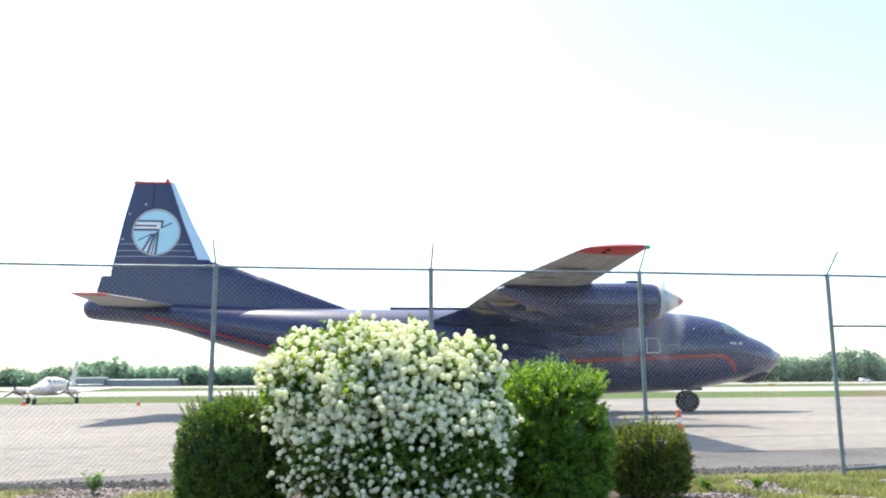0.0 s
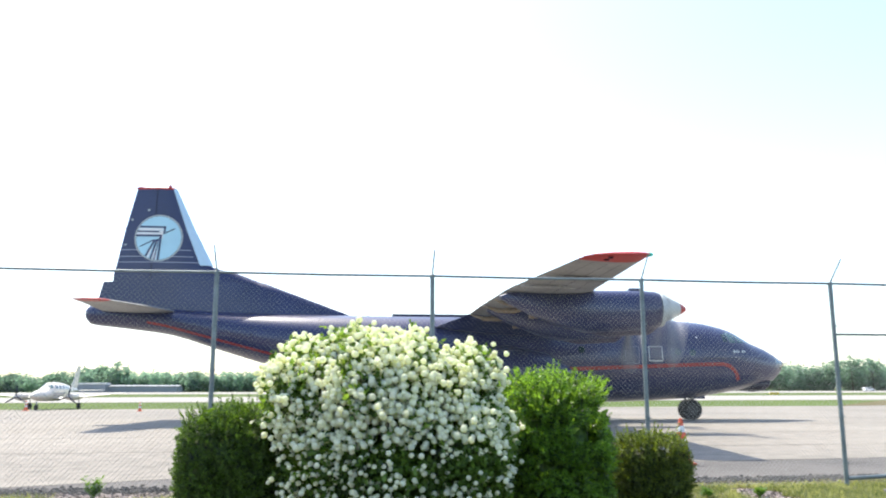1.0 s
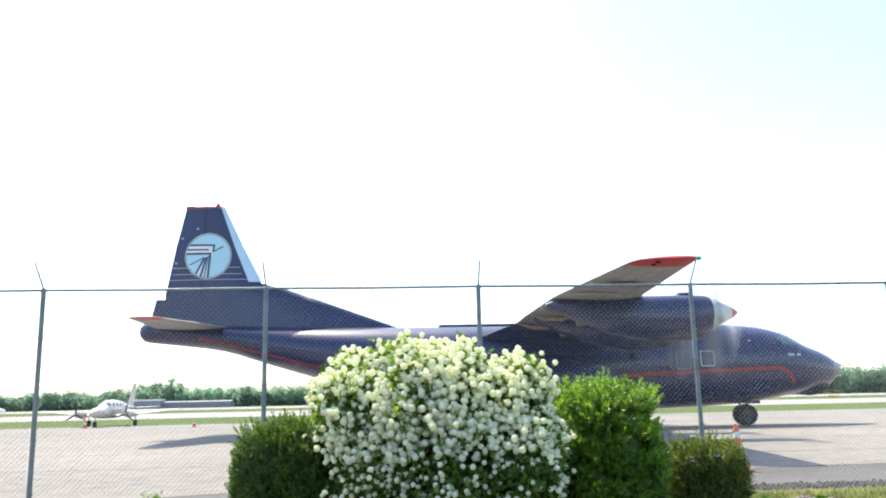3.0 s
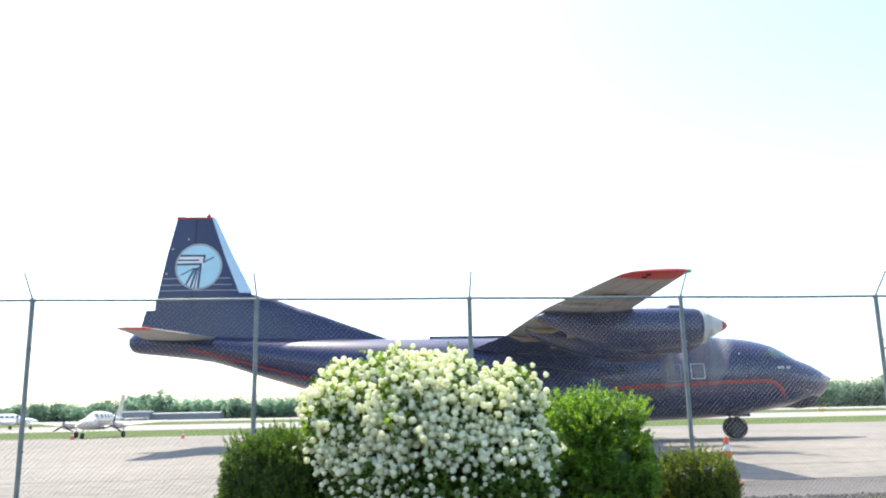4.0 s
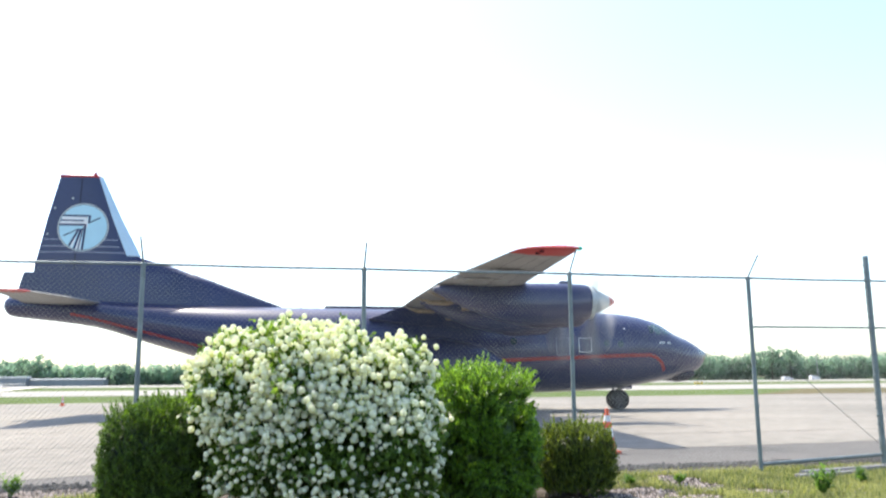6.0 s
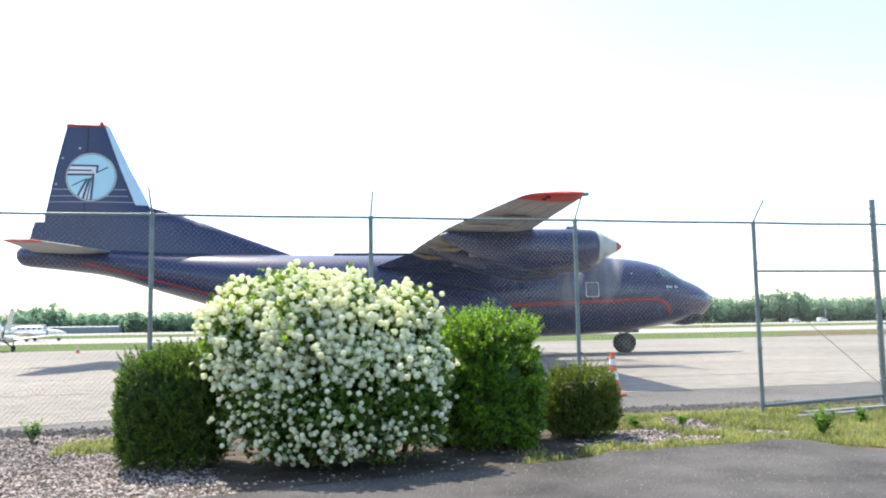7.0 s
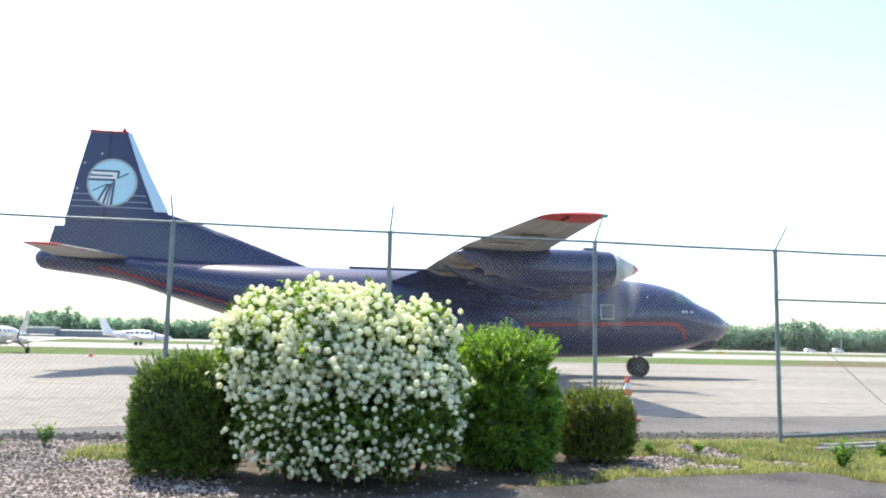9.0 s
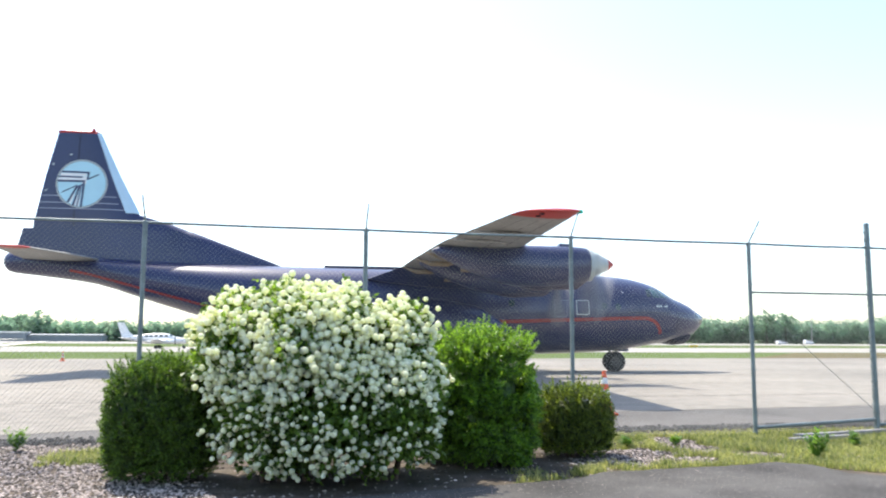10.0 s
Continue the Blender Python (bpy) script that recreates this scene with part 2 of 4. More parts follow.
tagged(mesh_ob("apron_joints", vs, fs, JOINT), "dark sealed joints between the apron's concrete slabs", "pavement", kind="structure")
dry = mesh_ob("dry_patch", [AXIS * a + SIDE * q + Vector((0, 0, -0.015)) for a, q in ((44, 66), (60, 64.6), (120, 64.6), (120, 95), (70, 95))], [(0, 1, 2, 3, 4)], DRY_FIELD)
tagged(dry, "patch of dry brownish grass beside the apron", "ground", kind="structure")

# the tarmac on which the camera stands
edge = [(-9, 4.6), (-3.0, 6.75), (-0.35, 7.84), (1.05, 8.33), (2.3, 8.84), (2.58, 9.16), (3.6, 9.44), (4.4, 9.60), (5.05, 9.84), (5.36, 9.60), (5.45, 8.95), (6.4, 8.3), (9, 7.6), (30, 6)]
rnd = random.Random(3)
fine = []
for (x0, y0), (x1, y1) in zip(edge, edge[1:]):
    n_cut = max(1, int(math.hypot(x1 - x0, y1 - y0) / 0.15)) if abs(x0) < 9.5 and abs(x1) < 9.5 else 1
    for k in range(n_cut):
        f = k / n_cut
        w = rnd.uniform(-0.035, 0.035)
        fine.append((x0 + (x1 - x0) * f + w, y0 + (y1 - y0) * f + w))
fine.append(edge[-1])
bm = bmesh.new()
top = [bm.verts.new((x, y, 0.02)) for x, y in fine]
low = [bm.verts.new((x, y + 0.02, -0.03)) for x, y in fine]
back = [bm.verts.new((30, -40, 0.02)), bm.verts.new((-9, -40, 0.02))]
bm.faces.new(top + back)
for i in range(len(top) - 1):
    bm.faces.new((top[i], low[i], low[i + 1], top[i + 1]))
bmesh.ops.triangulate(bm, faces=[f for f in bm.faces if len(f.verts) > 4])
tar = part("tarmac", bm, TARMAC, None)
tagged(tar, "worn dark tarmac drive with a crumbling edge", "pavement", kind="structure")


# dark sheet over the verge that paints in shade below the bushes
bm = bmesh.new()
ring = []
for i in range(60):
    a = 2 * math.pi * i / 60
    f = 1 + 0.10 * noise.noise((math.cos(a) * 3, math.sin(a) * 3, 1))
    ring.append(bm.verts.new((0.40 + 2.55 * f * math.cos(a), 9.66 + 0.40 * 2.55 * math.cos(a) * 0.62 + 1.42 * f * math.sin(a), -0.006)))
bm.faces.new(ring)
tagged(part("shaded_bed", bm, SHADE_SOIL, None), "soil bed under the bushes, coloured darker for their shade", "ground", kind="structure")


def scatter_mesh(name, material, count, place, size, seed, shape, parent=None):
    """Many small rigid bits in one mesh: shape() gives verts and faces of one bit."""
    r = np.random.default_rng(seed)
    base_v, base_f = shape
    bv = np.array(base_v, float)
    nv = len(bv)
    all_v, all_f = np.empty((count * nv, 3)), []
    for i in range(count):
        x, y, z = place(r)
        s = r.uniform(*size)
        ang = r.uniform(0, 6.283)
        c, sn = math.cos(ang), math.sin(ang)
        p = bv * (s * r.uniform(0.7, 1.3, 3))
        tl = r.normal(0, 0.35)
        p = p @ np.array([[1, 0, 0], [0, math.cos(tl), -math.sin(tl)], [0, math.sin(tl), math.cos(tl)]])
        p = p @ np.array([[c, -sn, 0], [sn, c, 0], [0, 0, 1]])
        all_v[i * nv:(i + 1) * nv] = p + (x, y, z)
        all_f += [tuple(k + i * nv for k in f) for f in base_f]
    return mesh_ob(name, all_v.tolist(), all_f, material, parent)


STONE_SHAPE = ([(1, 0, 0), (0.3, 0.9, 0.1), (-0.8, 0.6, 0), (-0.9, -0.5, 0.1), (0.2, -0.9, 0), (0.5, 0.3, 0.6), (-0.4, 0.1, 0.7), (0.1, -0.5, 0.55)],
               [(0, 1, 5), (1, 6, 5), (1, 2, 6), (2, 3, 6), (3, 7, 6), (3, 4, 7), (4, 0, 5), (4, 5, 7), (5, 6, 7)])


def tar_y(x):
    for (x0, y0), (x1, y1) in zip(edge[:9], edge[1:9]):
        if x0 <= x <= x1:
            return y0 + (y1 - y0) * (x - x0) / (x1 - x0)
    return 9.9


def fence_y(x):
    return 11.32 + (x + 3.24) * 0.1489


def bare(x, y):
    """How stony the verge is: patches without grass beside the small bush and before the fence."""
    spots = ((3.55, 10.75, 0.75, 0.55), (4.55, 11.75, 0.42, 0.95), (3.0, 10.1, 0.7, 0.45), (5.2, 10.6, 0.35, 0.3), (4.1, 10.2, 0.5, 0.35))
    f = max(1.0 - math.hypot((x - cx) / rx, (y - cy) / ry) for cx, cy, rx, ry in spots)
    return f + 0.45 * noise.noise((x * 2.6, y * 2.6, 5))


def in_gravel(r):
    while True:
        x, y = r.uniform(-9, 6.6), r.uniform(4.8, 12.6)
        if x < 2.4:
            dens = 1.0 if x < -1.5 - 0.4 * (y - 8) else 0.06
            y1 = 12.3 if x < -1 else 10.9
        else:
            dens, y1 = (0.85 if bare(x, y) > 0.12 else 0.10), 12.4
        if tar_y(x) + 0.02 < y < y1 + 0.2 * math.sin(x * 3) and r.uniform() < dens:
            return x, y, -0.01


gr = scatter_mesh("gravel", STONE, 36000, in_gravel, (0.008, 0.024), 5, STONE_SHAPE)
tagged(gr, "loose pale grey and brown gravel round the bushes", "gravel", kind="stuff")


def on_tarmac(r):
    while True:
        x, y = r.uniform(-3, 8), r.uniform(5.0, 9.9)
        if y < (tar_y(x) if x < 5 else 8.6) and r.uniform() < 0.35 + 0.65 * max(0.0, 1 - (tar_y(x) - y) / 1.2):
            return x, y, 0.020


gt = scatter_mesh("grit", STONE, 12000, on_tarmac, (0.002, 0.0045), 9, STONE_SHAPE)
tagged(gt, "pale loose grit on the worn tarmac", "gravel", kind="stuff")


def in_rubble(r):
    a = r.uniform(-14, 14)
    p = AXIS * a + SIDE * (12.95 + r.normal(0, 0.20))
    return p.x, p.y, 0.0


rb = scatter_mesh("rubble", RUBBLE, 12000, in_rubble, (0.012, 0.036), 6, STONE_SHAPE)
tagged(rb, "dark broken asphalt rubble along the apron edge", "rubble", kind="stuff")

BLADE_SHAPE = ([(-0.055, 0, 0), (0.055, 0, 0), (0.04, 0.26, 0.55), (-0.04, 0.26, 0.55), (0, 0.85, 0.80)], [(0, 1, 2, 3), (3, 2, 4)])


def in_grass(r):
    while True:
        x = r.uniform(-9, 10)
        y = r.uniform(7.8, 13.4)
        f = fence_y(x)
        if x < -1.5:
            tuft = math.hypot((x + 3.65) / 0.55, (y - 10.75) / 0.6) < 1 + 0.5 * noise.noise((x * 4, y * 4, 1))
            ok = tuft or (abs(y - (f + 0.15)) < 0.5 and noise.noise((x * 0.9, y, 0)) > 0.12)
        elif x < 2.9:
            ok = (abs(y - f) < 0.7 and noise.noise((x * 1.1, y, 0)) > 0.1) or (x > 1.5 and tar_y(x) < y < tar_y(x) + 0.75 and noise.noise((x * 2.1, y * 2.1, 4)) > 0.0)
        else:
            lush = noise.noise((x * 1.3, y * 1.3, 2)) + 0.3 * noise.noise((x * 5, y * 5, 7))
            ok = (tar_y(x) if x < 5 else (9.7 - (x - 5.2) * 0.8)) < y < f + 0.45 and lush > (-0.35 if x < 5.5 else -0.6) and bare(x, y) < 0.12
        if ok:
            return x, y, -0.012


gs = scatter_mesh("grass", GRASS, 85000, in_grass, (0.035, 0.11), 7, BLADE_SHAPE)
tagged(gs, "patchy bright green and yellowish grass by the fence", "grass", kind="stuff")


# ---- chain-link fence ----
POSTS = [(-12.5, 9.95), (-9.4, 10.41), (-6.31, 10.86), (-3.24, 11.32), (-0.17, 11.77), (3.04, 12.24), (6.17, 12.72), (8.47, 13.06), (11.6, 13.53)]
FH = 3.12
fence = thing("chain_link_fence", "tall galvanised chain-link airfield fence with thin top arms", "fence", pose(0, 0, 0))


def chain_mesh(p0, p1, z0, z1, parent):
    d = Vector((p1[0] - p0[0], p1[1] - p0[1], 0))
    length = d.length
    d.normalize()
    nrm = Vector((-d.y, d.x, 0))
    pitch, rise, r = 0.072, 0.036, 0.0019
    vs, fs = [], []
    rows = int((z1 - z0) / rise)
    n = int(length / (pitch / 2))
    for i in range(n):
        a0 = i * pitch / 2 + 0.01
        base = len(vs)
        for k in range(rows + 1):
            side = 1 if (k + i) % 2 else -1
            c = Vector((p0[0], p0[1], z0 + k * rise)) + d * (a0 + side * pitch / 4) + nrm * (0.003 * side - 0.03)
            vs += [c + d * r, c - d * r * 0.5 + nrm * r, c - d * r * 0.5 - nrm * r]
        for k in range(rows):
            b = base + 3 * k
            for j in range(3):
                fs.append((b + j, b + (j + 1) % 3, b + 3 + (j + 1) % 3, b + 3 + j))
    mesh_ob("chain_link_mesh", vs, fs, WIRE, parent)


for i, (x, y) in enumerate(POSTS):
    last = i == 7
    bm = bmesh.new()
    hgt = 3.57 if last else FH
    tube(bm, [(x, y, -0.05), (x, y, hgt)], 0.045 if last else 0.034, 12)
    post = part("post", bm, GALV, fence, "thicker corner post wrapped with tie wires" if last else "", True)
    if last:
        for k in range(26):
            bm = bmesh.new()
            tube(bm, [(x, y, 0.2 + k * 0.128), (x, y, 0.225 + k * 0.128)], 0.053, 10)
            box(bm, x - 0.055, y - 0.01, 0.212 + k * 0.128, 0.03, 0.02, 0.02)
            part("tie_band", bm, GALV, post)
    else:
        bm = bmesh.new()
        tube(bm, [(x, y, FH - 0.01), (x, y, FH + 0.035), (x, y, FH + 0.05)], [0.040, 0.040, 0.02], 10)
        part("cap", bm, GALV, post)
        bm = bmesh.new()
        tube(bm, [(x, y, FH + 0.03), (x + 0.04, y - 0.33, FH + 0.36)], [0.0145, 0.0115], 6)
        part("arm", bm, GALV, fence)
        for z in (0.35, 1.05, 1.75, 2.45):
            bm = bmesh.new()
            tube(bm, [(x, y, z), (x, y, z + 0.02)], 0.038, 8)
            box(bm, x + 0.04, y - 0.015, z + 0.01, 0.02, 0.02, 0.02)
            part("tie", bm, GALV, post)
for (p0, p1) in zip(POSTS, POSTS[1:]):
    bm = bmesh.new()
    mid = ((p0[0] + p1[0]) / 2, (p0[1] + p1[1]) / 2, FH + 0.012)
    tube(bm, [(*p0, FH + 0.02), mid, (*p1, FH + 0.02)], 0.019, 8)
    part("top_rail", bm, GALV, fence, "", True)
    chain_mesh(p0, p1, 0.06, FH - 0.01, fence)
for (p0, p1) in zip(POSTS[6:], POSTS[7:]):
    for z, r in ((2.33, 0.019), (0.17, 0.03)):
        bm = bmesh.new()
        tube(bm, [(*p0, z - 0.04 if z < 1 else z), (*p1, z + 0.05 if z < 1 else z)], r, 8)
        part("brace_rail", bm, GALV, fence, "", True)
bm = bmesh.new()
tube(bm, [(POSTS[6][0] + 0.05, POSTS[6][1] - 0.02, 2.18), (POSTS[7][0] - 0.05, POSTS[7][1] - 0.02, 0.38)], 0.0042, 6)
part("tension_rod", bm, GALV, fence)


# ---- four-engined freighter ----
PLANE = thing("cargo_aircraft", "dark navy four-engined turboprop freighter with red stripe, parked on concrete", "aircraft", pose(16.60, 39.86, 0, 0, 0, 5.7))
# station from the nose: top, bottom, half width
FUS = [(0.0, 2.80, 2.52, 0.12), (0.25, 2.93, 2.18, 0.38), (0.6, 3.14, 1.88, 0.70), (1.04, 3.38, 1.70, 1.00), (1.96, 3.76, 1.50, 1.45), (2.45, 4.06, 1.40, 1.62),
       (2.97, 4.32, 1.32, 1.76), (4.17, 4.62, 1.12, 1.96), (6.0, 4.76, 0.95, 2.05), (9.0, 4.82, 0.86, 2.05), (14.0, 4.86, 0.84, 2.05),
       (18.5, 4.88, 0.86, 2.05), (20.0, 4.88, 1.10, 2.03), (22.0, 4.90, 1.68, 1.93), (24.8, 4.95, 2.55, 1.66), (27.1, 5.02, 3.25, 1.36),
       (29.15, 5.12, 3.90, 1.08), (31.0, 5.25, 4.18, 0.82), (32.4, 5.38, 4.34, 0.62), (32.95, 5.30, 4.44, 0.5), (33.1, 5.15, 4.62, 0.36)]


def fus_ring(s, grow=0.0, k=40):
    t, b, w = lerp_table(FUS, s)
    zc, h, w = (t + b) / 2, (t - b) / 2 + grow, w + grow
    ring = []
    for i in range(k):
        a = 2 * math.pi * i / k
        c, n = math.cos(a), math.sin(a)
        ring.append(Vector((-s, w * math.copysign(abs(c) ** 0.92, c), zc + h * math.copysign(abs(n) ** 0.92, n))))
    return ring


def skin_y(s, z, grow=0.0):
    """Half width of the hull at a station and height."""
    t, b, w = lerp_table(FUS, s)
    zc, h = (t + b) / 2, (t - b) / 2
    q = min(0.999, abs(z - zc) / h)
    return (w * (1 - q ** (2 / 0.92)) ** (0.46)) + grow


def on_skin(bm, outline, grow, side):
    """A patch that follows the hull: outline is a list of (station, height) pairs joined as strips of quads."""
    rows = [[bm.verts.new((-s, side * skin_y(s, z, grow), z)) for s, z in r] for r in outline]
    for r0, r1 in zip(rows, rows[1:]):
        for i in range(len(r0) - 1):
            bm.faces.new((r0[i], r0[i + 1], r1[i + 1], r1[i]))


bm = bmesh.new()
stations = [0.0, 0.1, 0.25, 0.42, 0.6, 0.8, 1.04, 1.35, 1.65, 1.96, 2.2, 2.45, 2.7, 2.97, 3.4, 3.8, 4.17, 4.8, 5.4] + [6 + 0.75 * i for i in range(36)] + [32.7, 32.95, 33.1]
loft(bm, [fus_ring(s) for s in stations])
body = part("fuselage", bm, NAVY, PLANE, "glossy navy fuselage with upswept tail", True)

# cheat line
LINE = [(2.95, 1.86), (3.08, 2.10), (3.25, 2.32), (3.5, 2.50), (3.83, 2.60), (5.0, 2.58), (7.3, 2.50), (10.8, 2.38), (15.0, 2.34), (19.0, 2.36), (21.5, 2.50), (24.5, 3.00), (27.0, 3.66), (29.4, 4.30), (30.4, 4.50)]
for side in (-1, 1):
    bm = bmesh.new()
    up, dn = [], []
    for i in range(len(LINE) - 1):
        (s0, z0), (s1, z1) = LINE[i], LINE[i + 1]
        for k in range(6):
            f = k / 6
            s, z = s0 + (s1 - s0) * f, z0 + (z1 - z0) * f
            nx, nz = -(z1 - z0), (s1 - s0)
            ln = math.hypot(nx, nz)
            w = 0.08 if s < 20 else 0.048
            up.append((s + nx / ln * w, z + nz / ln * w))
            dn.append((s - nx / ln * w, z - nz / ln * w))
    on_skin(bm, [up, [((a[0] + b[0]) / 2, (a[1] + b[1]) / 2) for a, b in zip(up, dn)], dn], 0.006, side)
    part("stripe", bm, STRIPE_RED, PLANE, "thin red cheat line")


def skin_frame(name, s0, s1, z0, z1, w, material, side, grow=0.008, label="", parent=None):
    bm = bmesh.new()

    def seq(a, b, n=6):
        return [a + (b - a) * i / n for i in range(n + 1)]
    for a0, a1, b0, b1 in ((s0, s1, z1 - w, z1), (s0, s1, z0, z0 + w), (s0, s0 + w, z0 + w, z1 - w), (s1 - w, s1, z0 + w, z1 - w)):
        on_skin(bm, [[(s, z) for s in seq(a0, a1)] for z in seq(b0, b1)], grow, side)
    return part(name, bm, material, parent or PLANE, label)


def skin_pane(name, s0, s1, z0, z1, material, side, grow=0.006, label="", parent=None, slant=0.0):
    bm = bmesh.new()
    on_skin(bm, [[(s0 + (s1 - s0) * i / 6 + slant * k / 6, z0 + (z1 - z0) * k / 6) for i in range(7)] for k in range(7)], grow, side)
    return part(name, bm, material, parent or PLANE, label)


for side in (-1, 1):
    skin_frame("door", 6.80, 7.46, 2.72, 3.42, 0.045, PALE_GREY, side, label="small door outlined in white")
    skin_frame("hatch_outline", 7.9, 8.55, 2.62, 3.4, 0.02, LINE_GREY, side)
    skin_pane("seam", 2.02, 2.05, 1.7, 3.5, SEAM, side)
    skin_pane("seam", 4.8, 4.83, 1.2, 4.4, SEAM, side)
    skin_pane("seam", 9.3, 9.33, 1.0, 4.4, SEAM, side)
    skin_pane("seam", 0.55, 4.8, 2.86, 2.89, SEAM, side)
    skin_pane("seam", 19.9, 19.93, 1.6, 4.6, SEAM, side)
    skin_pane("seam", 25.5, 25.53, 3.0, 4.8, SEAM, side)
    for s, z in ((6.05, 3.17), (5.35, 3.12), (10.6, 3.25), (21.5, 3.4)):
        bm = bmesh.new()
        ring = [(s + 0.16 * math.cos(a), z + 0.16 * math.sin(a)) for a in [2 * math.pi * i / 16 for i in range(16)]]
        c = bm.verts.new((-s, side * skin_y(s, z, 0.012), z))
        vs = [bm.verts.new((-a, side * skin_y(a, b, 0.008), b)) for a, b in ring]
        for i in range(16):
            bm.faces.new((c, vs[i], vs[(i + 1) % 16]))
        part("porthole", bm, GLASS, PLANE, "round dark porthole")
    # flight deck glazing
    for s0, s1, z0, z1, sl in ((2.16, 2.48, 3.62, 3.90, 0.18), (2.56, 2.92, 3.60, 4.06, 0.14), (3.0, 3.38, 3.60, 4.10, 0.10)):
        skin_pane("cockpit_window", s0, s1, z0, z1, PANE, side, label="greenish flight deck window", slant=sl)
    skin_pane("cockpit_window", 3.46, 3.72, 3.64, 4.02, GLASS, side, label="greenish flight deck window")
    # navigator's nose glazing
    skin_pane("nose_window", 0.12, 0.34, 2.68, 2.88, PANE, side, label="pale nose glazing pane")
    skin_pane("nose_window", 0.40, 0.72, 2.66, 2.92, GLASS, side, label="dark nose glazing pane")
    skin_pane("nose_window", 0.16, 0.36, 2.40, 2.62, GLASS, side, label="dark nose glazing pane")
    # registration, too small to read
    for i in range(6):
        if i != 2:
            skin_pane("marking_bar", 2.62 + i * 0.115, 2.70 + i * 0.115, 3.13, 3.25, PALE_GREY, side, label="small illegible pale marking")
    skin_pane("stencil", 5.0, 5.06, 3.82, 3.88, WHITE, side)

bm = bmesh.new()
tube(bm, [(0.06, 0, 2.70), (0.40, 0, 2.66)], [0.03, 0.012], 8)
part("pitot_probe", bm, STEEL, PLANE)

# chin radome
bm = bmesh.new()
rings = []
for i, (s, r, z) in enumerate(((0.86, 0.18, 1.84), (0.90, 0.42, 1.78), (1.15, 0.58, 1.72), (1.6, 0.62, 1.70), (2.1, 0.54, 1.70), (2.5, 0.3, 1.68))):
    rings.append([Vector((-s, 1.25 * r * math.cos(a), z + (0.62 if math.sin(a) < 0 else 0.5) * r * math.sin(a))) for a in [2 * math.pi * k / 24 for k in range(24)]])
loft(bm, rings)
part("chin_radome", bm, SEAM, PLANE, "dark bulged chin radome", True)

# main gear fairings and wheels
for side in (-1, 1):
    bm = bmesh.new()
    rings = []
    for s, hw, z0, z1 in ((10.6, 0.05, 1.7, 1.9), (11.2, 0.42, 1.2, 2.5), (12.2, 0.72, 0.92, 3.1), (14.0, 0.85, 0.84, 3.42), (16.5, 0.82, 0.84, 3.40), (18.0, 0.62, 0.96, 3.0), (19.4, 0.30, 1.25, 2.3), (20.2, 0.04, 1.6, 1.8)):
        rings.append([Vector((-s, side * (1.75 + (hw + 0.15) * math.copysign(abs(math.cos(a)) ** 0.7, math.cos(a))), (z0 + z1) / 2 + (z1 - z0) / 2 * math.copysign(abs(math.sin(a)) ** 0.8, math.sin(a)))) for a in [2 * math.pi * k / 28 for k in range(28)]])
    loft(bm, rings)
    part("gear_fairing", bm, NAVY, PLANE, "bulged main gear fairing", True)


def wheel(x, y, r, w, parent):
    bm = bmesh.new()
    prof = [(r * 0.55, -w / 2), (r * 0.86, -w / 2), (r * 0.97, -w * 0.36), (r, -w * 0.12), (r, w * 0.12), (r * 0.97, w * 0.36), (r * 0.86, w / 2), (r * 0.55, w / 2)]
    loft(bm, [[Vector((x + pr * math.cos(a), y + py, r + pr * math.sin(a))) for a in [2 * math.pi * k / 28 for k in range(28)]] for pr, py in prof], caps=False)
    wh = part("wheel", bm, TYRE, parent, "black rubber tyre", True)
    bm = bmesh.new()
    prof = [(r * 0.56, -w * 0.44), (r * 0.3, -w * 0.30), (r * 0.16, -w * 0.5), (r * 0.16, w * 0.5), (r * 0.3, w * 0.30), (r * 0.56, w * 0.44)]
    loft(bm, [[Vector((x + pr * math.cos(a), y + py, r + pr * math.sin(a))) for a in [2 * math.pi * k / 20 for k in range(20)]] for pr, py in prof])
    part("hub", bm, HUB, wh, "dark grey wheel hub", True)


for y in (-0.24, 0.24):
    wheel(-4.80, y, 0.49, 0.26, PLANE)
bm = bmesh.new()
tube(bm, [(-4.80, -0.3, 0.49), (-4.80, 0.3, 0.49)], 0.06, 10)
tube(bm, [(-4.80, 0, 0.49), (-4.70, 0, 0.8), (-4.60, 0, 1.35)], [0.09, 0.10, 0.13], 12)
tube(bm, [(-4.58, 0.02, 0.72), (-5.3, 0.02, 1.2)], 0.045, 8)
part("nose_leg", bm, STEEL, PLANE, "", True)
for y in (-0.36, 0.36):
    bm = bmesh.new()
    box(bm, -4.45, y, 1.08, 0.55, 0.03, 0.16, 0.01)
    part("gear_door", bm, NAVY, PLANE)
for side in (-1, 1):
    for x in (-14.4, -15.65):
        for y in (1.85, 2.35):
            wheel(x, side * y, 0.52, 0.30, PLANE)
    bm = bmesh.new()
    tube(bm, [(-14.4, side * 2.1, 0.52), (-15.65, side * 2.1, 0.52)], 0.09, 10)
    tube(bm, [(-15.0, side * 2.1, 0.52), (-15.0, side * 2.0, 1.2)], 0.13, 10)
    part("main_leg", bm, STEEL, PLANE, "", True)


def foil(le, te, z, y, thick, k=18):
    """A wing section between two stations at span y."""
    c, ring = te - le, []
    for i in range(k):
        a = 2 * math.pi * i / k
        f = 0.5 * (1 + math.cos(a))           # 1 at the trailing edge
        h = thick * 0.5 * math.sin(a) * (1.15 - 0.75 * f) * (1.0 if math.sin(a) > 0 else 0.75)
        ring.append(Vector((-(le + c * f), y, z + h)))
    return ring


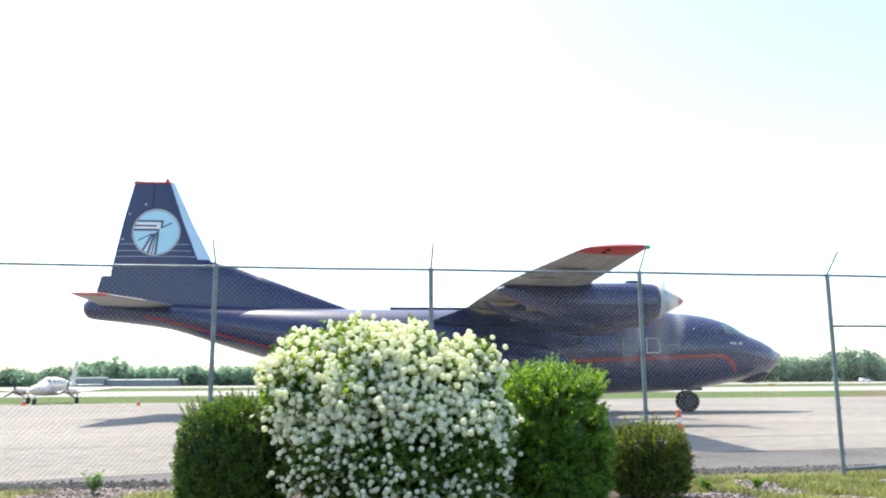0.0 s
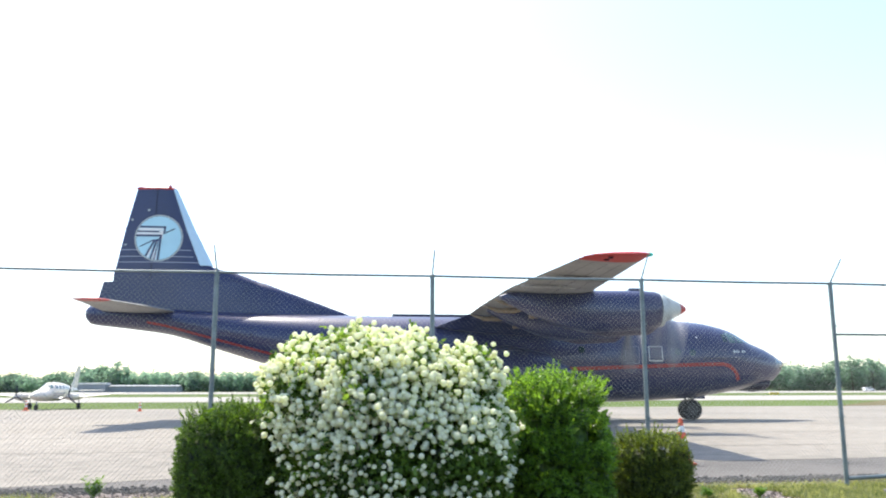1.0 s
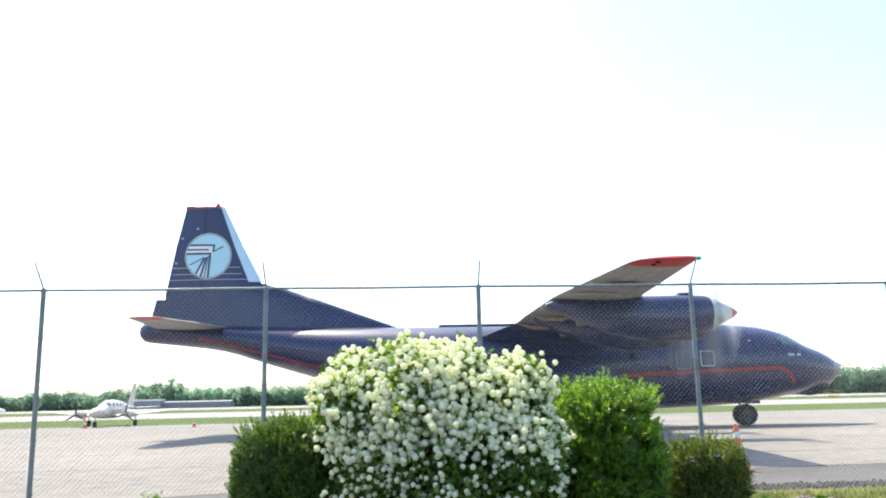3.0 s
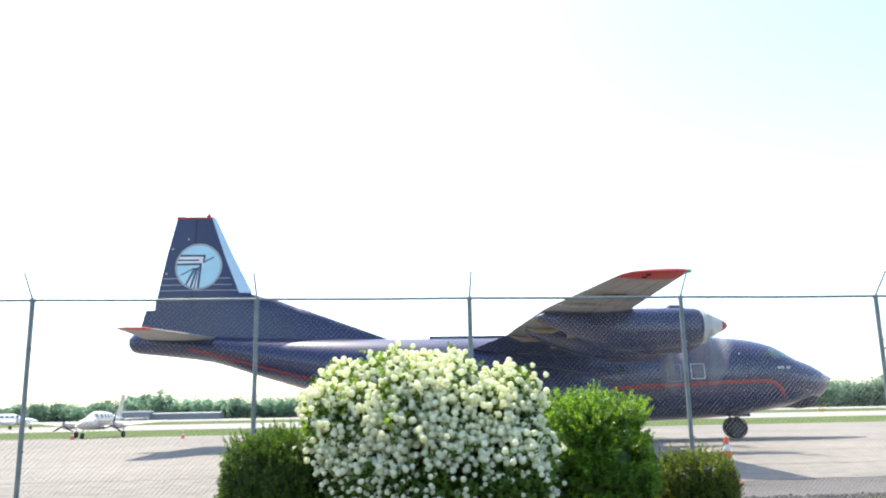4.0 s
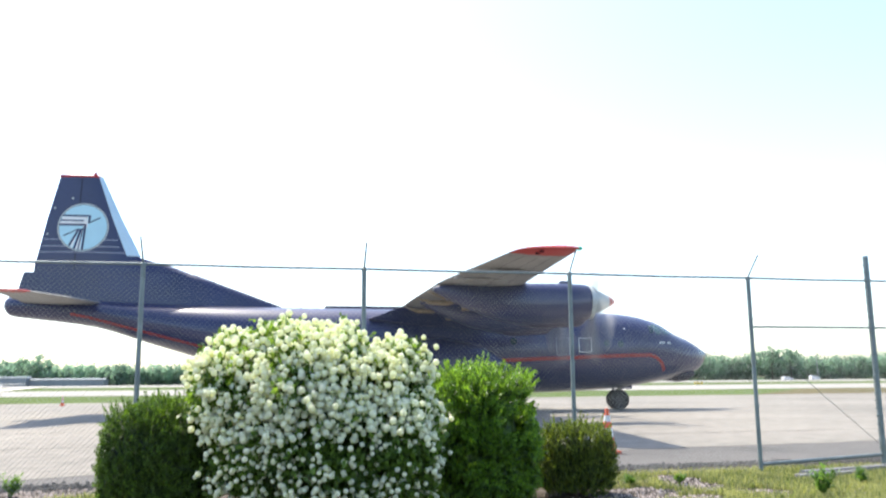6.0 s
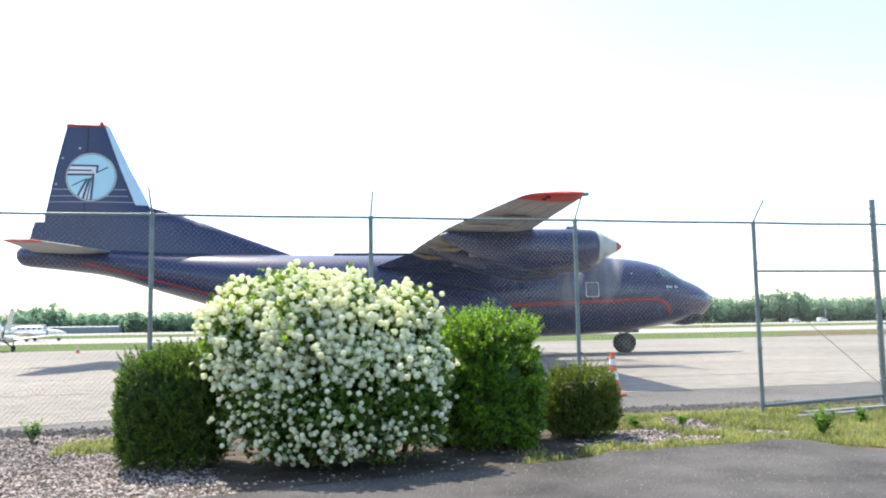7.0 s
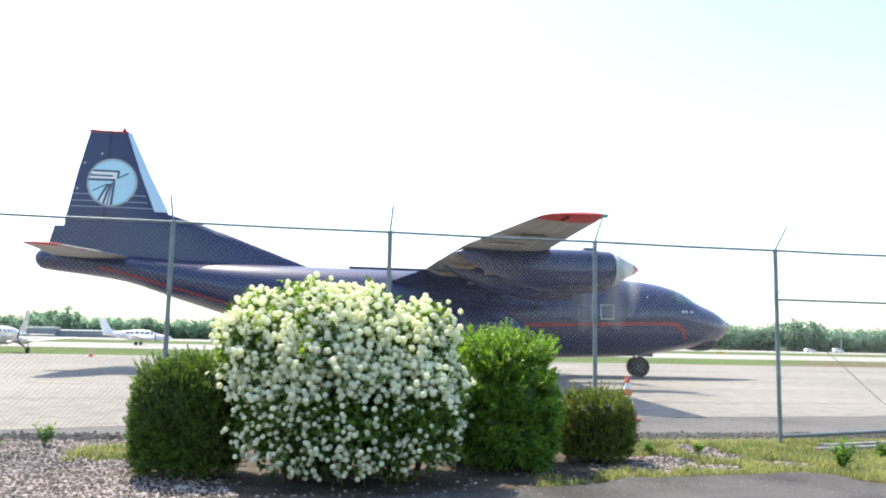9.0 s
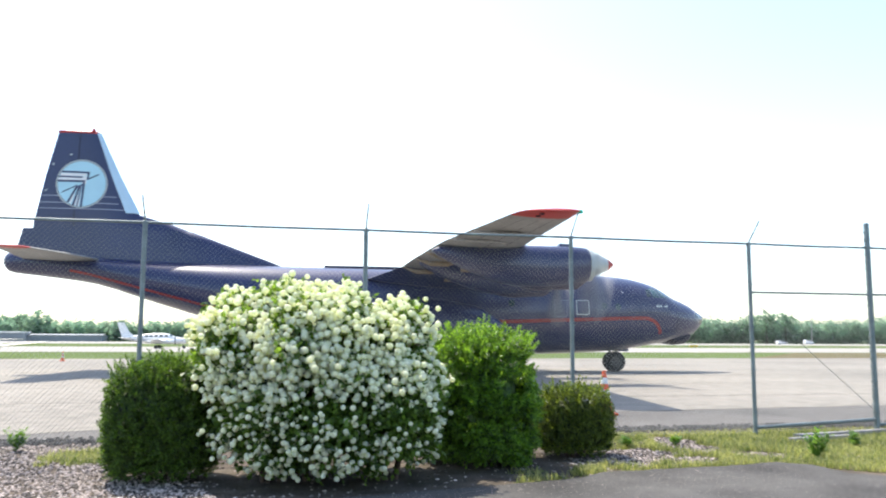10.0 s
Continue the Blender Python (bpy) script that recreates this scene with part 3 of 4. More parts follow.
WING = [(1.2, 11.25, 15.98, 4.66, 0.66), (2.0, 11.35, 15.93, 4.70, 0.64), (5.0, 11.75, 15.75, 4.84, 0.58), (9.9, 12.3, 15.5, 4.95, 0.46), (11.0, 12.42, 15.42, 4.96, 0.42), (18.0, 13.28, 15.02, 4.80, 0.24)]
TIP = [(18.0, 13.28, 15.02, 4.80, 0.24), (18.45, 13.32, 14.96, 4.80, 0.22), (18.78, 13.36, 14.80, 4.80, 0.18), (18.95, 13.40, 14.5, 4.79, 0.12), (19.03, 13.48, 14.0, 4.78, 0.04)]
for side in (-1, 1):
    bm = bmesh.new()
    loft(bm, [foil(le, te, z, side * y, t) for y, le, te, z, t in WING])
    wing = part("wing", bm, WING_GREY, PLANE, "long grey wing with weathered underside", True)
    bm = bmesh.new()
    loft(bm, [foil(le, te, z, side * y, t + 0.012) for y, le, te, z, t in TIP])
    part("wing_tip", bm, RED, wing, "red painted wing tip", True)
    bm = bmesh.new()
    bmesh.ops.create_uvsphere(bm, u_segments=12, v_segments=8, radius=0.06, matrix=pose(-13.42, side * 18.92, 4.78) @ Matrix.Diagonal((1.6, 1, 0.9, 1)))
    part("navigation_light", bm, GREEN_LAMP if side < 0 else RED, wing, "green wing tip lamp lens" if side < 0 else "red wing tip lamp lens", True)
    for y in (18.35, 18.7):
        bm = bmesh.new()
        box(bm, -14.35, side * y, 4.725, 0.12, 0.07, 0.04, 0.01)
        part("vent", bm, SEAM, wing)
    # aileron and flap gaps on the underside
    for y0, y1, f in ((11.4, 17.8, 0.72), (2.6, 8.8, 0.70), (11.2, 17.8, 0.28), (2.4, 17.6, 0.48)):
        bm = bmesh.new()
        for i in range(24):
            ya, yb = y0 + (y1 - y0) * i / 24, y0 + (y1 - y0) * (i + 1) / 24
            quad = []
            for yy, df in ((ya, 0), (yb, 0), (yb, 0.008), (ya, 0.008)):
                le, te, z, t = lerp_table(WING, yy)
                quad.append(bm.verts.new((-(le + (te - le) * (f + df)), side * yy, z - t * 0.375 * (1.15 - 0.75 * f) * 2 * math.sqrt(f * (1 - f)) - 0.006)))
            bm.faces.new(quad)
        part("gap", bm, SEAM, wing)
    # flap track fairings
    for y in (3.6, 6.4, 8.4, 12.5, 15.0):
        le, te, z, t = lerp_table(WING, y)
        bm = bmesh.new()
        big = 1.0 if y < 10 else 0.5
        tube(bm, [(-(te - 1.7), side * y, z - 0.22), (-(te - 1.2), side * y, z - 0.30 * big), (-(te - 0.5), side * y, z - 0.30 * big), (-(te + 0.1), side * y, z - 0.12)], [0.02, 0.12 * big, 0.10 * big, 0.02], 10)
        part("flap_track", bm, TAN if y < 10 else WING_GREY, wing, "tan flap track fairing" if y < 10 else "", True)

# fillets that run the wing into the hull
for side in (-1, 1):
    bm = bmesh.new()
    loft(bm, [foil(le, te, z, side * y, t) for y, le, te, z, t in ((3.1, 11.49, 15.86, 4.75, 0.63), (2.6, 11.3, 16.1, 4.66, 0.74), (2.2, 11.0, 16.6, 4.50, 0.95), (1.9, 10.7, 17.2, 4.28, 1.25), (1.2, 10.6, 17.4, 4.25, 1.25))])
    part("wing_fillet", bm, NAVY, PLANE, "navy fairing where the wing meets the hull", True)

# engines
PROPS = []
for y, s_tip in ((9.9, 8.85), (-9.9, 8.85), (4.95, 8.55), (-4.95, 8.55)):
    ds, zc = s_tip - 8.85, 4.30
    bm = bmesh.new()
    rings = []
    for s, r, dz, sq in ((9.80, 0.52, 0.02, 0.95), (9.86, 0.60, 0.0, 0.95), (10.05, 0.68, -0.02, 0.9), (10.5, 0.74, -0.06, 0.85), (11.5, 0.78, -0.10, 0.8), (12.6, 0.76, -0.08, 0.8), (13.6, 0.62, 0.02, 0.85), (14.6, 0.42, 0.20, 0.9), (15.4, 0.2, 0.38, 1.0), (15.7, 0.05, 0.42, 1.0)):
        rings.append([Vector((-(s + ds), y + r * 0.94 * math.copysign(abs(math.cos(a)) ** sq, math.cos(a)), zc + dz + r * math.copysign(abs(math.sin(a)) ** sq, math.sin(a)))) for a in [2 * math.pi * k / 28 for k in range(28)]])
    loft(bm, rings)
    nac = part("engine_nacelle", bm, NAVY, PLANE, "navy turboprop nacelle with oily flank", True)
    bm = bmesh.new()
    rings = []
    for s, r in ((9.78, 0.50), (9.72, 0.56), (9.74, 0.61), (9.84, 0.625), (9.90, 0.61)):
        rings.append([Vector((-(s + ds), y + r * math.cos(a), zc + 0.01 + r * math.sin(a))) for a in [2 * math.pi * k / 28 for k in range(28)]])
    loft(bm, rings, caps=False)
    part("intake_lip", bm, PALE_GREY, nac, "pale metal intake lip", True)
    bm = bmesh.new()
    box(bm, -(10.75 + ds), y, zc + 0.70, 0.42, 0.26, 0.16, 0.05)
    part("air_scoop", bm, NAVY, nac, "", True)
    bm = bmesh.new()
    tube(bm, [(-(10.0 + ds), y, zc - 0.46), (-(10.3 + ds), y, zc - 0.55), (-(11.8 + ds), y, zc - 0.58), (-(13.2 + ds), y, zc - 0.40), (-(13.9 + ds), y, zc - 0.25)], [0.22, 0.36, 0.40, 0.30, 0.1], 18)
    part("oil_cooler", bm, NAVY_WORN, nac, "oil-stained cooler duct", True)
    bm = bmesh.new()
    tube(bm, [(-(13.2 + ds), y + 0.5, zc - 0.1), (-(14.5 + ds), y + 0.62, zc - 0.05)], [0.2, 0.24], 14)
    part("exhaust_pipe", bm, TAN, nac, "heat-browned exhaust pipe", True)
    prop = thing("propeller", "", "", None)
    prop.parent = PLANE
    prop.location = (-(9.62 + ds), y, zc + 0.03)
    bm = bmesh.new()
    prof = [(0.77, 0.03), (0.72, 0.10), (0.60, 0.185), (0.42, 0.29), (0.18, 0.40), (-0.05, 0.47), (-0.14, 0.48)]
    loft(bm, [[Vector((x, r * math.cos(a), r * math.sin(a))) for a in [2 * math.pi * k / 24 for k in range(24)]] for x, r in prof])
    spin = part("spinner", bm, PALE_GREY, prop, "pale grey pointed spinner with red tip", True)
    bm = bmesh.new()
    loft(bm, [[Vector((x, r * math.cos(a), r * math.sin(a))) for a in [2 * math.pi * k / 24 for k in range(24)]] for x, r in ((0.80, 0.02), (0.77, 0.065), (0.71, 0.118), (0.60, 0.193), (0.52, 0.242))])
    part("spinner_tip", bm, RED, prop, "red spinner tip", True)
    for k in range(4):
        bm = bmesh.new()
        rings = []
        for rr, ch, tw, th in ((0.35, 0.16, 62, 0.12), (0.6, 0.22, 56, 0.10), (1.1, 0.36, 44, 0.07), (1.6, 0.40, 34, 0.05), (2.05, 0.36, 27, 0.035), (2.22, 0.22, 25, 0.02), (2.25, 0.06, 25, 0.01)):
            ring = []
            for j in range(10):
                a = 2 * math.pi * j / 10
                u, v = ch / 2 * math.cos(a), th / 2 * math.sin(a)
                ct, st = math.cos(radians(tw)), math.sin(radians(tw))
                ring.append(Vector((u * st + v * ct, u * ct - v * st, rr)))
            rings.append(ring)
        loft(bm, rings)
        bmesh.ops.transform(bm, matrix=pose(0, 0, 0, 90 * k, 0, 0), verts=bm.verts)
        part("blade", bm, BLADE, prop, "", True)
    PROPS.append((prop, prop.location.copy()))


# tail
def fin_rings(outline, thick):
    """A flat upright surface with rounded faces from an outline of (le, te, z)."""
    out = []
    for le, te, z, t in outline:
        out.append([Vector((-(le + (te - le) * f), h * t, z)) for f, h in ((0, 0), (0.03, 0.45), (0.12, 0.8), (0.35, 1), (0.65, 0.75), (0.9, 0.3), (1, 0.05), (1, -0.05), (0.9, -0.3), (0.65, -0.75), (0.35, -1), (0.12, -0.8), (0.03, -0.45))])
    return out


bm = bmesh.new()
loft(bm, fin_rings([(20.9, 32.7, 4.6, 0.42), (21.05, 32.78, 4.86, 0.38), (22.5, 32.74, 5.40, 0.34), (24.2, 32.60, 6.02, 0.31), (25.2, 32.50, 6.40, 0.29)], 1))
part("tail_root", bm, NAVY, PLANE, "navy dorsal fin running into the tail", True)
bm = bmesh.new()
loft(bm, fin_rings([(25.25, 32.10, 6.38, 0.285), (26.24, 32.08, 6.76, 0.27), (27.60, 32.0, 7.12, 0.25), (28.54, 31.68, 8.9, 0.2), (29.46, 31.25, 10.82, 0.14)], 1))
fin = part("tail_fin", bm, NAVY, PLANE, "tall navy tail fin with round blue emblem", True)
bm = bmesh.new()
loft(bm, fin_rings([(29.44, 31.27, 10.80, 0.15), (29.5, 31.3, 10.88, 0.13), (29.6, 31.2, 10.93, 0.06)], 1))
part("fin_cap", bm, RED, fin, "red fin cap", True)
bm = bmesh.new()
tube(bm, [(-29.76, 0, 10.9), (-29.76, 0, 10.98), (-29.76, 0, 11.08)], [0.12, 0.09, 0.02], 10)
part("beacon", bm, RED, fin, "red rotating beacon", True)


def lin_table(table, x):
    for r0, r1 in zip(table, table[1:]):
        if x <= r1[0] or r1 is table[-1]:
            f = (x - r0[0]) / (r1[0] - r0[0])
            return [a + (b - a) * f for a, b in zip(r0[1:], r1[1:])]


def fin_y(s, z):
    rows = [(6.38, 25.25, 32.10, 0.285), (6.76, 26.24, 32.08, 0.27), (7.12, 27.60, 32.0, 0.25), (8.9, 28.54, 31.68, 0.2), (10.82, 29.46, 31.25, 0.14)]
    le, te, t = lin_table(rows, z)
    f = (s - le) / (te - le)
    pts = [(0, 0), (0.03, 0.45), (0.12, 0.8), (0.35, 1), (0.65, 0.75), (0.9, 0.3), (1, 0.05)]
    for (f0, h0), (f1, h1) in zip(pts, pts[1:]):
        if f <= f1:
            return t * (h0 + (h1 - h0) * max(0, f - f0) / (f1 - f0))
    return 0.02


def on_fin(name, poly, material, grow, parent, label="", cuts=4):
    """A thin painted patch on both faces of the fin: poly is a convex (station, height) outline."""
    for side in (-1, 1):
        bm = bmesh.new()
        bm.faces.new([bm.verts.new((s, z, 0)) for s, z in poly])
        bmesh.ops.triangulate(bm, faces=bm.faces[:])
        bmesh.ops.subdivide_edges(bm, edges=bm.edges[:], cuts=cuts, use_grid_fill=True)
        for v in bm.verts:
            s, z = v.co.x, v.co.y
            v.co = Vector((-s, side * (fin_y(s, z) + grow), z))
        part(name, bm, material, parent, label)


# pale leading edge
bm = bmesh.new()
rows = []
for i in range(13):
    z = 7.17 + (10.84 - 7.17) * i / 12
    le = lin_table([(6.38, 25.25), (6.76, 26.24), (7.12, 27.60), (8.9, 28.54), (10.82, 29.46)], z)[0] - 0.02
    w = 0.56 - 0.42 * i / 12
    cut = (1, 0.8, 0.62, 0.45, 0.3, 0.18, 0.09, 0.03)
    rows.append([Vector((-(le + w * f), -(fin_y(le + w * f, z) + 0.022), z)) for f in cut] + [Vector((-(le - 0.03), 0, z))] + [Vector((-(le + w * f), fin_y(le + w * f, z) + 0.022, z)) for f in cut[::-1]])
vs = [[bm.verts.new(p) for p in r] for r in rows]
for r0, r1 in zip(vs, vs[1:]):
    for i in range(16):
        bm.faces.new((r0[i], r0[i + 1], r1[i + 1], r1[i]))
part("leading_edge", bm, PALE, fin, "pale blue de-icing leading edge", True)
on_fin("rudder_gap", [(30.36, 6.5), (30.41, 6.5), (30.31, 10.8), (30.27, 10.8)], SEAM, 0.008, fin, cuts=8)
for z, s0, s1 in ((7.86, 28.2, 31.8), (7.55, 28.1, 31.85), (7.28, 28.2, 31.9)):
    on_fin("fin_line", [(s0, z), (s1, z + 0.02), (s1, z + 0.055), (s0, z + 0.035)], LINE_GREY, 0.010, fin, cuts=6)
CX, CZ, CR = 30.12, 8.45, 1.10


def disc(r, n=36):
    return [(CX + r * math.cos(2 * math.pi * i / n), CZ + r * math.sin(2 * math.pi * i / n)) for i in range(n)]


def on_fin_disc(name, r0, r1, material, grow, label=""):
    for side in (-1, 1):
        bm = bmesh.new()
        rings = [[bm.verts.new((-s, side * (fin_y(s, z) + grow), z)) for s, z in disc(r0 + (r1 - r0) * k / 6)] for k in range(7)]
        for a, b in zip(rings, rings[1:]):
            for i in range(36):
                bm.faces.new((a[i], a[(i + 1) % 36], b[(i + 1) % 36], b[i]))
        part(name, bm, material, fin, label)


on_fin_disc("emblem_disc", 0.005, 1.04, LOGO_BLUE, 0.016, "sky blue round emblem")
on_fin_disc("emblem_ring", 1.06, 1.11, PALE_GREY, 0.016, "thin pale ring round the emblem")


def emb(poly, material):
    """A plain emblem shape: corners as fractions of the disc's radius, towards the nose and up."""
    on_fin("emblem_shape", [(CX - a * CR, CZ + b * CR) for a, b in poly], material, 0.024 if material is NAVY else 0.020, fin, cuts=3)


def stroke(a0, b0, a1, b1, w, material):
    """A straight painted bar between two points of the emblem."""
    n = math.hypot(a1 - a0, b1 - b0)
    px, pz = -(b1 - b0) / n * w / 2, (a1 - a0) / n * w / 2
    emb([(a0 + px, b0 + pz), (a1 + px, b1 + pz), (a1 - px, b1 - pz), (a0 - px, b0 - pz)], material)


for bar in ((-0.84, 0.38, 0.18, 0.37, 0.11), (-0.92, 0.20, 0.10, 0.20, 0.10), (0.10, 0.30, 0.10, -0.02, 0.16),
            (-0.22, -0.16, -0.40, -0.84, 0.07), (-0.10, -0.14, -0.20, -0.90, 0.07), (-0.02, -0.12, -0.08, -0.92, 0.05)):
    stroke(*bar, WHITE)
for bar in ((-0.80, 0.49, 0.29, 0.47, 0.075), (0.26, 0.47, 0.22, 0.17, 0.075), (0.20, 0.17, 0.66, 0.41, 0.05), (-0.90, 0.29, 0.02, 0.27, 0.065),
            (-0.94, 0.11, 0.14, 0.10, 0.085), (-0.16, -0.07, -0.76, -0.37, 0.045), (-0.15, -0.08, -0.50, -0.78, 0.085),
            (-0.06, -0.06, -0.29, -0.90, 0.085), (0.10, 0.10, 0.02, -0.95, 0.085), (0.02, 0.0, -0.14, -0.94, 0.05)):
    stroke(*bar, NAVY)
for s, z in ((30.6, 9.75), (31.35, 9.3), (31.6, 8.1)):
    on_fin("stencil", [(s, z), (s + 0.09, z), (s + 0.09, z + 0.07), (s, z + 0.07)], PALE_GREY, 0.010, fin, cuts=1)

for side in (-1, 1):
    bm = bmesh.new()
    loft(bm, [foil(le, te, z, side * y, t) for y, le, te, z, t in ((0.5, 29.0, 32.3, 4.98, 0.34), (3.0, 29.75, 32.05, 4.98, 0.25), (5.4, 30.5, 31.85, 4.96, 0.16))])
    stab = part("tailplane", bm, WING_GREY, PLANE, "pale grey tailplane", True)
    bm = bmesh.new()
    loft(bm, [foil(le, te, z, side * y, t + 0.01) for y, le, te, z, t in ((5.4, 30.5, 31.85, 4.96, 0.16), (5.9, 30.75, 31.82, 4.955, 0.13), (6.1, 31.1, 31.7, 4.95, 0.04))])
    part("tailplane_tip", bm, RED, stab, "red tailplane tip", True)

# long intake cover over the hull's spine
bm = bmesh.new()
box(bm, -17.4, 0, 4.93, 3.6, 0.5, 0.10, 0.03)
part("spine_panel", bm, NAVY_WORN, PLANE, "", True)
for s, h in ((20.3, 0.22), (22.8, 0.15)):
    bm = bmesh.new()
    tube(bm, [(-s, 0, 4.85), (-s - 0.08, 0, 4.9 + h)], [0.03, 0.01], 6)
    part("antenna", bm, STEEL, PLANE)


# ---- bushes ----
def lump(u, seed, rough):
    """Uneven growth: how far the outline stands out in direction u."""
    o = Vector((seed * 7.3, seed * 3.1, seed * 1.7))
    return 1 + rough * (0.6 * noise.noise(Vector(u) * 1.7 + o) + 0.35 * noise.noise(Vector(u) * 4.1 + o) + 0.2 * noise.noise(Vector(u) * 9 + o))


def bush_point(r, lobes, seed, rough, boxy, inner):
    """A point in the outer shell of a bush made of lobes (centre, radii), and its outward direction."""
    while True:
        c, rad = lobes[int(r.uniform() * len(lobes))]
        if r.uniform() > rad[0] * rad[2]:
            continue
        u = r.normal(0, 1, 3)
        u /= np.linalg.norm(u)
        if u[2] < -0.8:
            continue
        d = u / (np.sum(np.abs(u) ** boxy)) ** (1 / boxy)
        f = lump(u, seed, rough) * (1 - inner * r.uniform() ** 1.6)
        p = np.array(c) + d * np.array(rad) * f
        if any(np.sum(np.abs((p - np.array(c2)) / np.array(r2)) ** boxy) < 0.72 for c2, r2 in lobes if c2 is not c):
            continue
        if p[2] > 0.05:
            return p, u


def leaves(name, material, count, lobes, seed, rough, boxy, inner, size, up=0.3, aspect=0.5, parent=None, clump=1, cluster=40, spread=0.07, flat=0.5):
    """Leaves in clusters over the shell, each cluster a spray with its own direction."""
    r = np.random.default_rng(seed)
    vs, fs = [], []
    i = 0
    while i < count:
        p0, u = bush_point(r, lobes, seed, rough, boxy, inner)
        spray = u + np.array([0, 0, up]) + r.normal(0, 0.3, 3)
        spray /= np.linalg.norm(spray)
        reach = spread * r.uniform(0.7, 2.2 if r.uniform() < 0.25 else 1.2) * (1.5 if size < 0.05 and u[2] > 0.5 else 1)
        for j in range(cluster // clump):
            off = r.normal(0, spread, 3)
            off -= u * np.dot(off, u) * (1 - flat)
            base = p0 + off + spray * reach * r.uniform(-0.6, 1.0)
            d0 = spray + r.normal(0, 0.5, 3)
            d0 /= np.linalg.norm(d0)
            for k in range(clump):
                p = base + d0 * (k * size * 0.45)
                if p[2] < 0.02:
                    continue
                d = d0 + r.normal(0, 0.6, 3)
                d /= np.linalg.norm(d)
                n = np.cross(d, u + r.normal(0, 0.6, 3))
                n /= np.linalg.norm(n)
                m = np.cross(d, n)
                s = size * r.uniform(0.7, 1.3)
                b = len(vs)
                vs += [p, p + d * s * 0.5 + n * s * aspect * 0.5 + m * s * 0.12, p + d * s, p + d * s * 0.5 - n * s * aspect * 0.5 + m * s * 0.12]
                fs += [(b, b + 1, b + 2), (b, b + 2, b + 3)]
                i += 1
    return mesh_ob(name, vs, fs, material, parent)


def core(name, lobes, seed, rough, boxy, shrink, material, parent):
    """The dense inner growth that lets little light through."""
    for c, rad in lobes:
        bm = bmesh.new()
        bmesh.ops.create_icosphere(bm, subdivisions=4, radius=1.0)
        for v in bm.verts:
            u = np.array(v.co.normalized())
            d = u / (np.sum(np.abs(u) ** boxy)) ** (1 / boxy)
            f = lump(u, seed, rough) * shrink * (1 + 0.10 * noise.noise(Vector(u) * 14))
            v.co = Vector((c[0] + d[0] * rad[0] * f, c[1] + d[1] * rad[1] * f, max(0.10, c[2] + d[2] * rad[2] * f)))
        part(name, bm, material, parent)


def stems(c, rad, count, seed, parent):
    r = random.Random(seed)
    for i in range(count):
        bm = bmesh.new()
        a = r.uniform(0, 6.283)
        x, y = c[0] + 0.22 * rad[0] * math.cos(a), c[1] + 0.22 * rad[1] * math.sin(a)
        e = r.uniform(0.5, 0.8)
        tube(bm, [(x, y, -0.03), (x + 0.2 * rad[0] * math.cos(a), y + 0.2 * rad[1] * math.sin(a), c[2] * 0.6), (c[0] + e * rad[0] * math.cos(a), c[1] + e * rad[1] * math.sin(a), c[2] + rad[2] * 0.4)], [0.025, 0.018, 0.006], 6)
        part("stem", bm, TWIG, parent)


def sprigs(name, material, count, lobes, seed, rough, boxy, inner, length, size, per, up, out, wide, tiers, parent):
    """Shoots over the shell, each a stalk's end set round with leaves; tiers leaves dark gaps between layers of growth."""
    r = np.random.default_rng(seed)
    vs, fs = [], []
    made = 0
    while made < count:
        p0, u = bush_point(r, lobes, seed, rough, boxy, inner)
        if tiers and noise.noise(Vector((p0[0] * 3.0, p0[1] * 3.0, p0[2] * 7.0 + seed))) < -tiers:
            continue
        made += 1
        axis = u * out + np.array([0, 0, up]) + r.normal(0, 0.28, 3)
        axis /= np.linalg.norm(axis)
        ln = length * r.uniform(0.6, 1.15) * (r.uniform(1.1, 2.3) if u[2] > 0.55 and r.uniform() < 0.45 else 1.0)
        n_leaf = int(per * ln / length)
        f = np.linspace(0.0, 1.0, n_leaf)
        around = np.arange(n_leaf) * 2.4 + r.uniform(0, 6.28)
        e1 = np.cross(axis, [0.31, 0.67, 0.21])
        e1 /= np.linalg.norm(e1)
        e2 = np.cross(axis, e1)
        rad = np.cos(around)[:, None] * e1 + np.sin(around)[:, None] * e2
        d = axis * (0.45 + 0.7 * f)[:, None] + rad * wide + r.normal(0, 0.22, (n_leaf, 3))
        d /= np.linalg.norm(d, axis=1)[:, None]
        w = np.cross(d, axis + r.normal(0, 0.25, (n_leaf, 3)))
        w /= np.maximum(1e-6, np.linalg.norm(w, axis=1))[:, None]
        m = np.cross(d, w)
        sz = (size * (1.1 - 0.35 * f) * r.uniform(0.75, 1.25, n_leaf))[:, None]
        base = p0 + axis * (ln * f)[:, None]
        quad = np.stack([base, base + d * sz * 0.5 + w * sz * 0.28 + m * sz * 0.10, base + d * sz, base + d * sz * 0.5 - w * sz * 0.28 + m * sz * 0.10], axis=1)
        for q in quad:
            if q[2][2] < 0.01:
                continue
            b = len(vs)
            vs += list(q)
            fs += [(b, b + 1, b + 2), (b, b + 2, b + 3)]
    return mesh_ob(name, vs, fs, material, parent)


def bush(name, label, lobes, leaf, count, length, size, per, seed, rough, boxy, up, out, wide, tiers, shrink):
    t = thing(name, label, "bush", pose(0, 0, 0))
    stems(*lobes[0], 7, seed, t)
    core("inner_growth", lobes, seed, rough, boxy, shrink, leaf, t)
    sprigs("foliage", leaf, count, lobes, seed, rough, boxy, 0.22, length, size, per, up, out, wide, tiers, t)
    return t


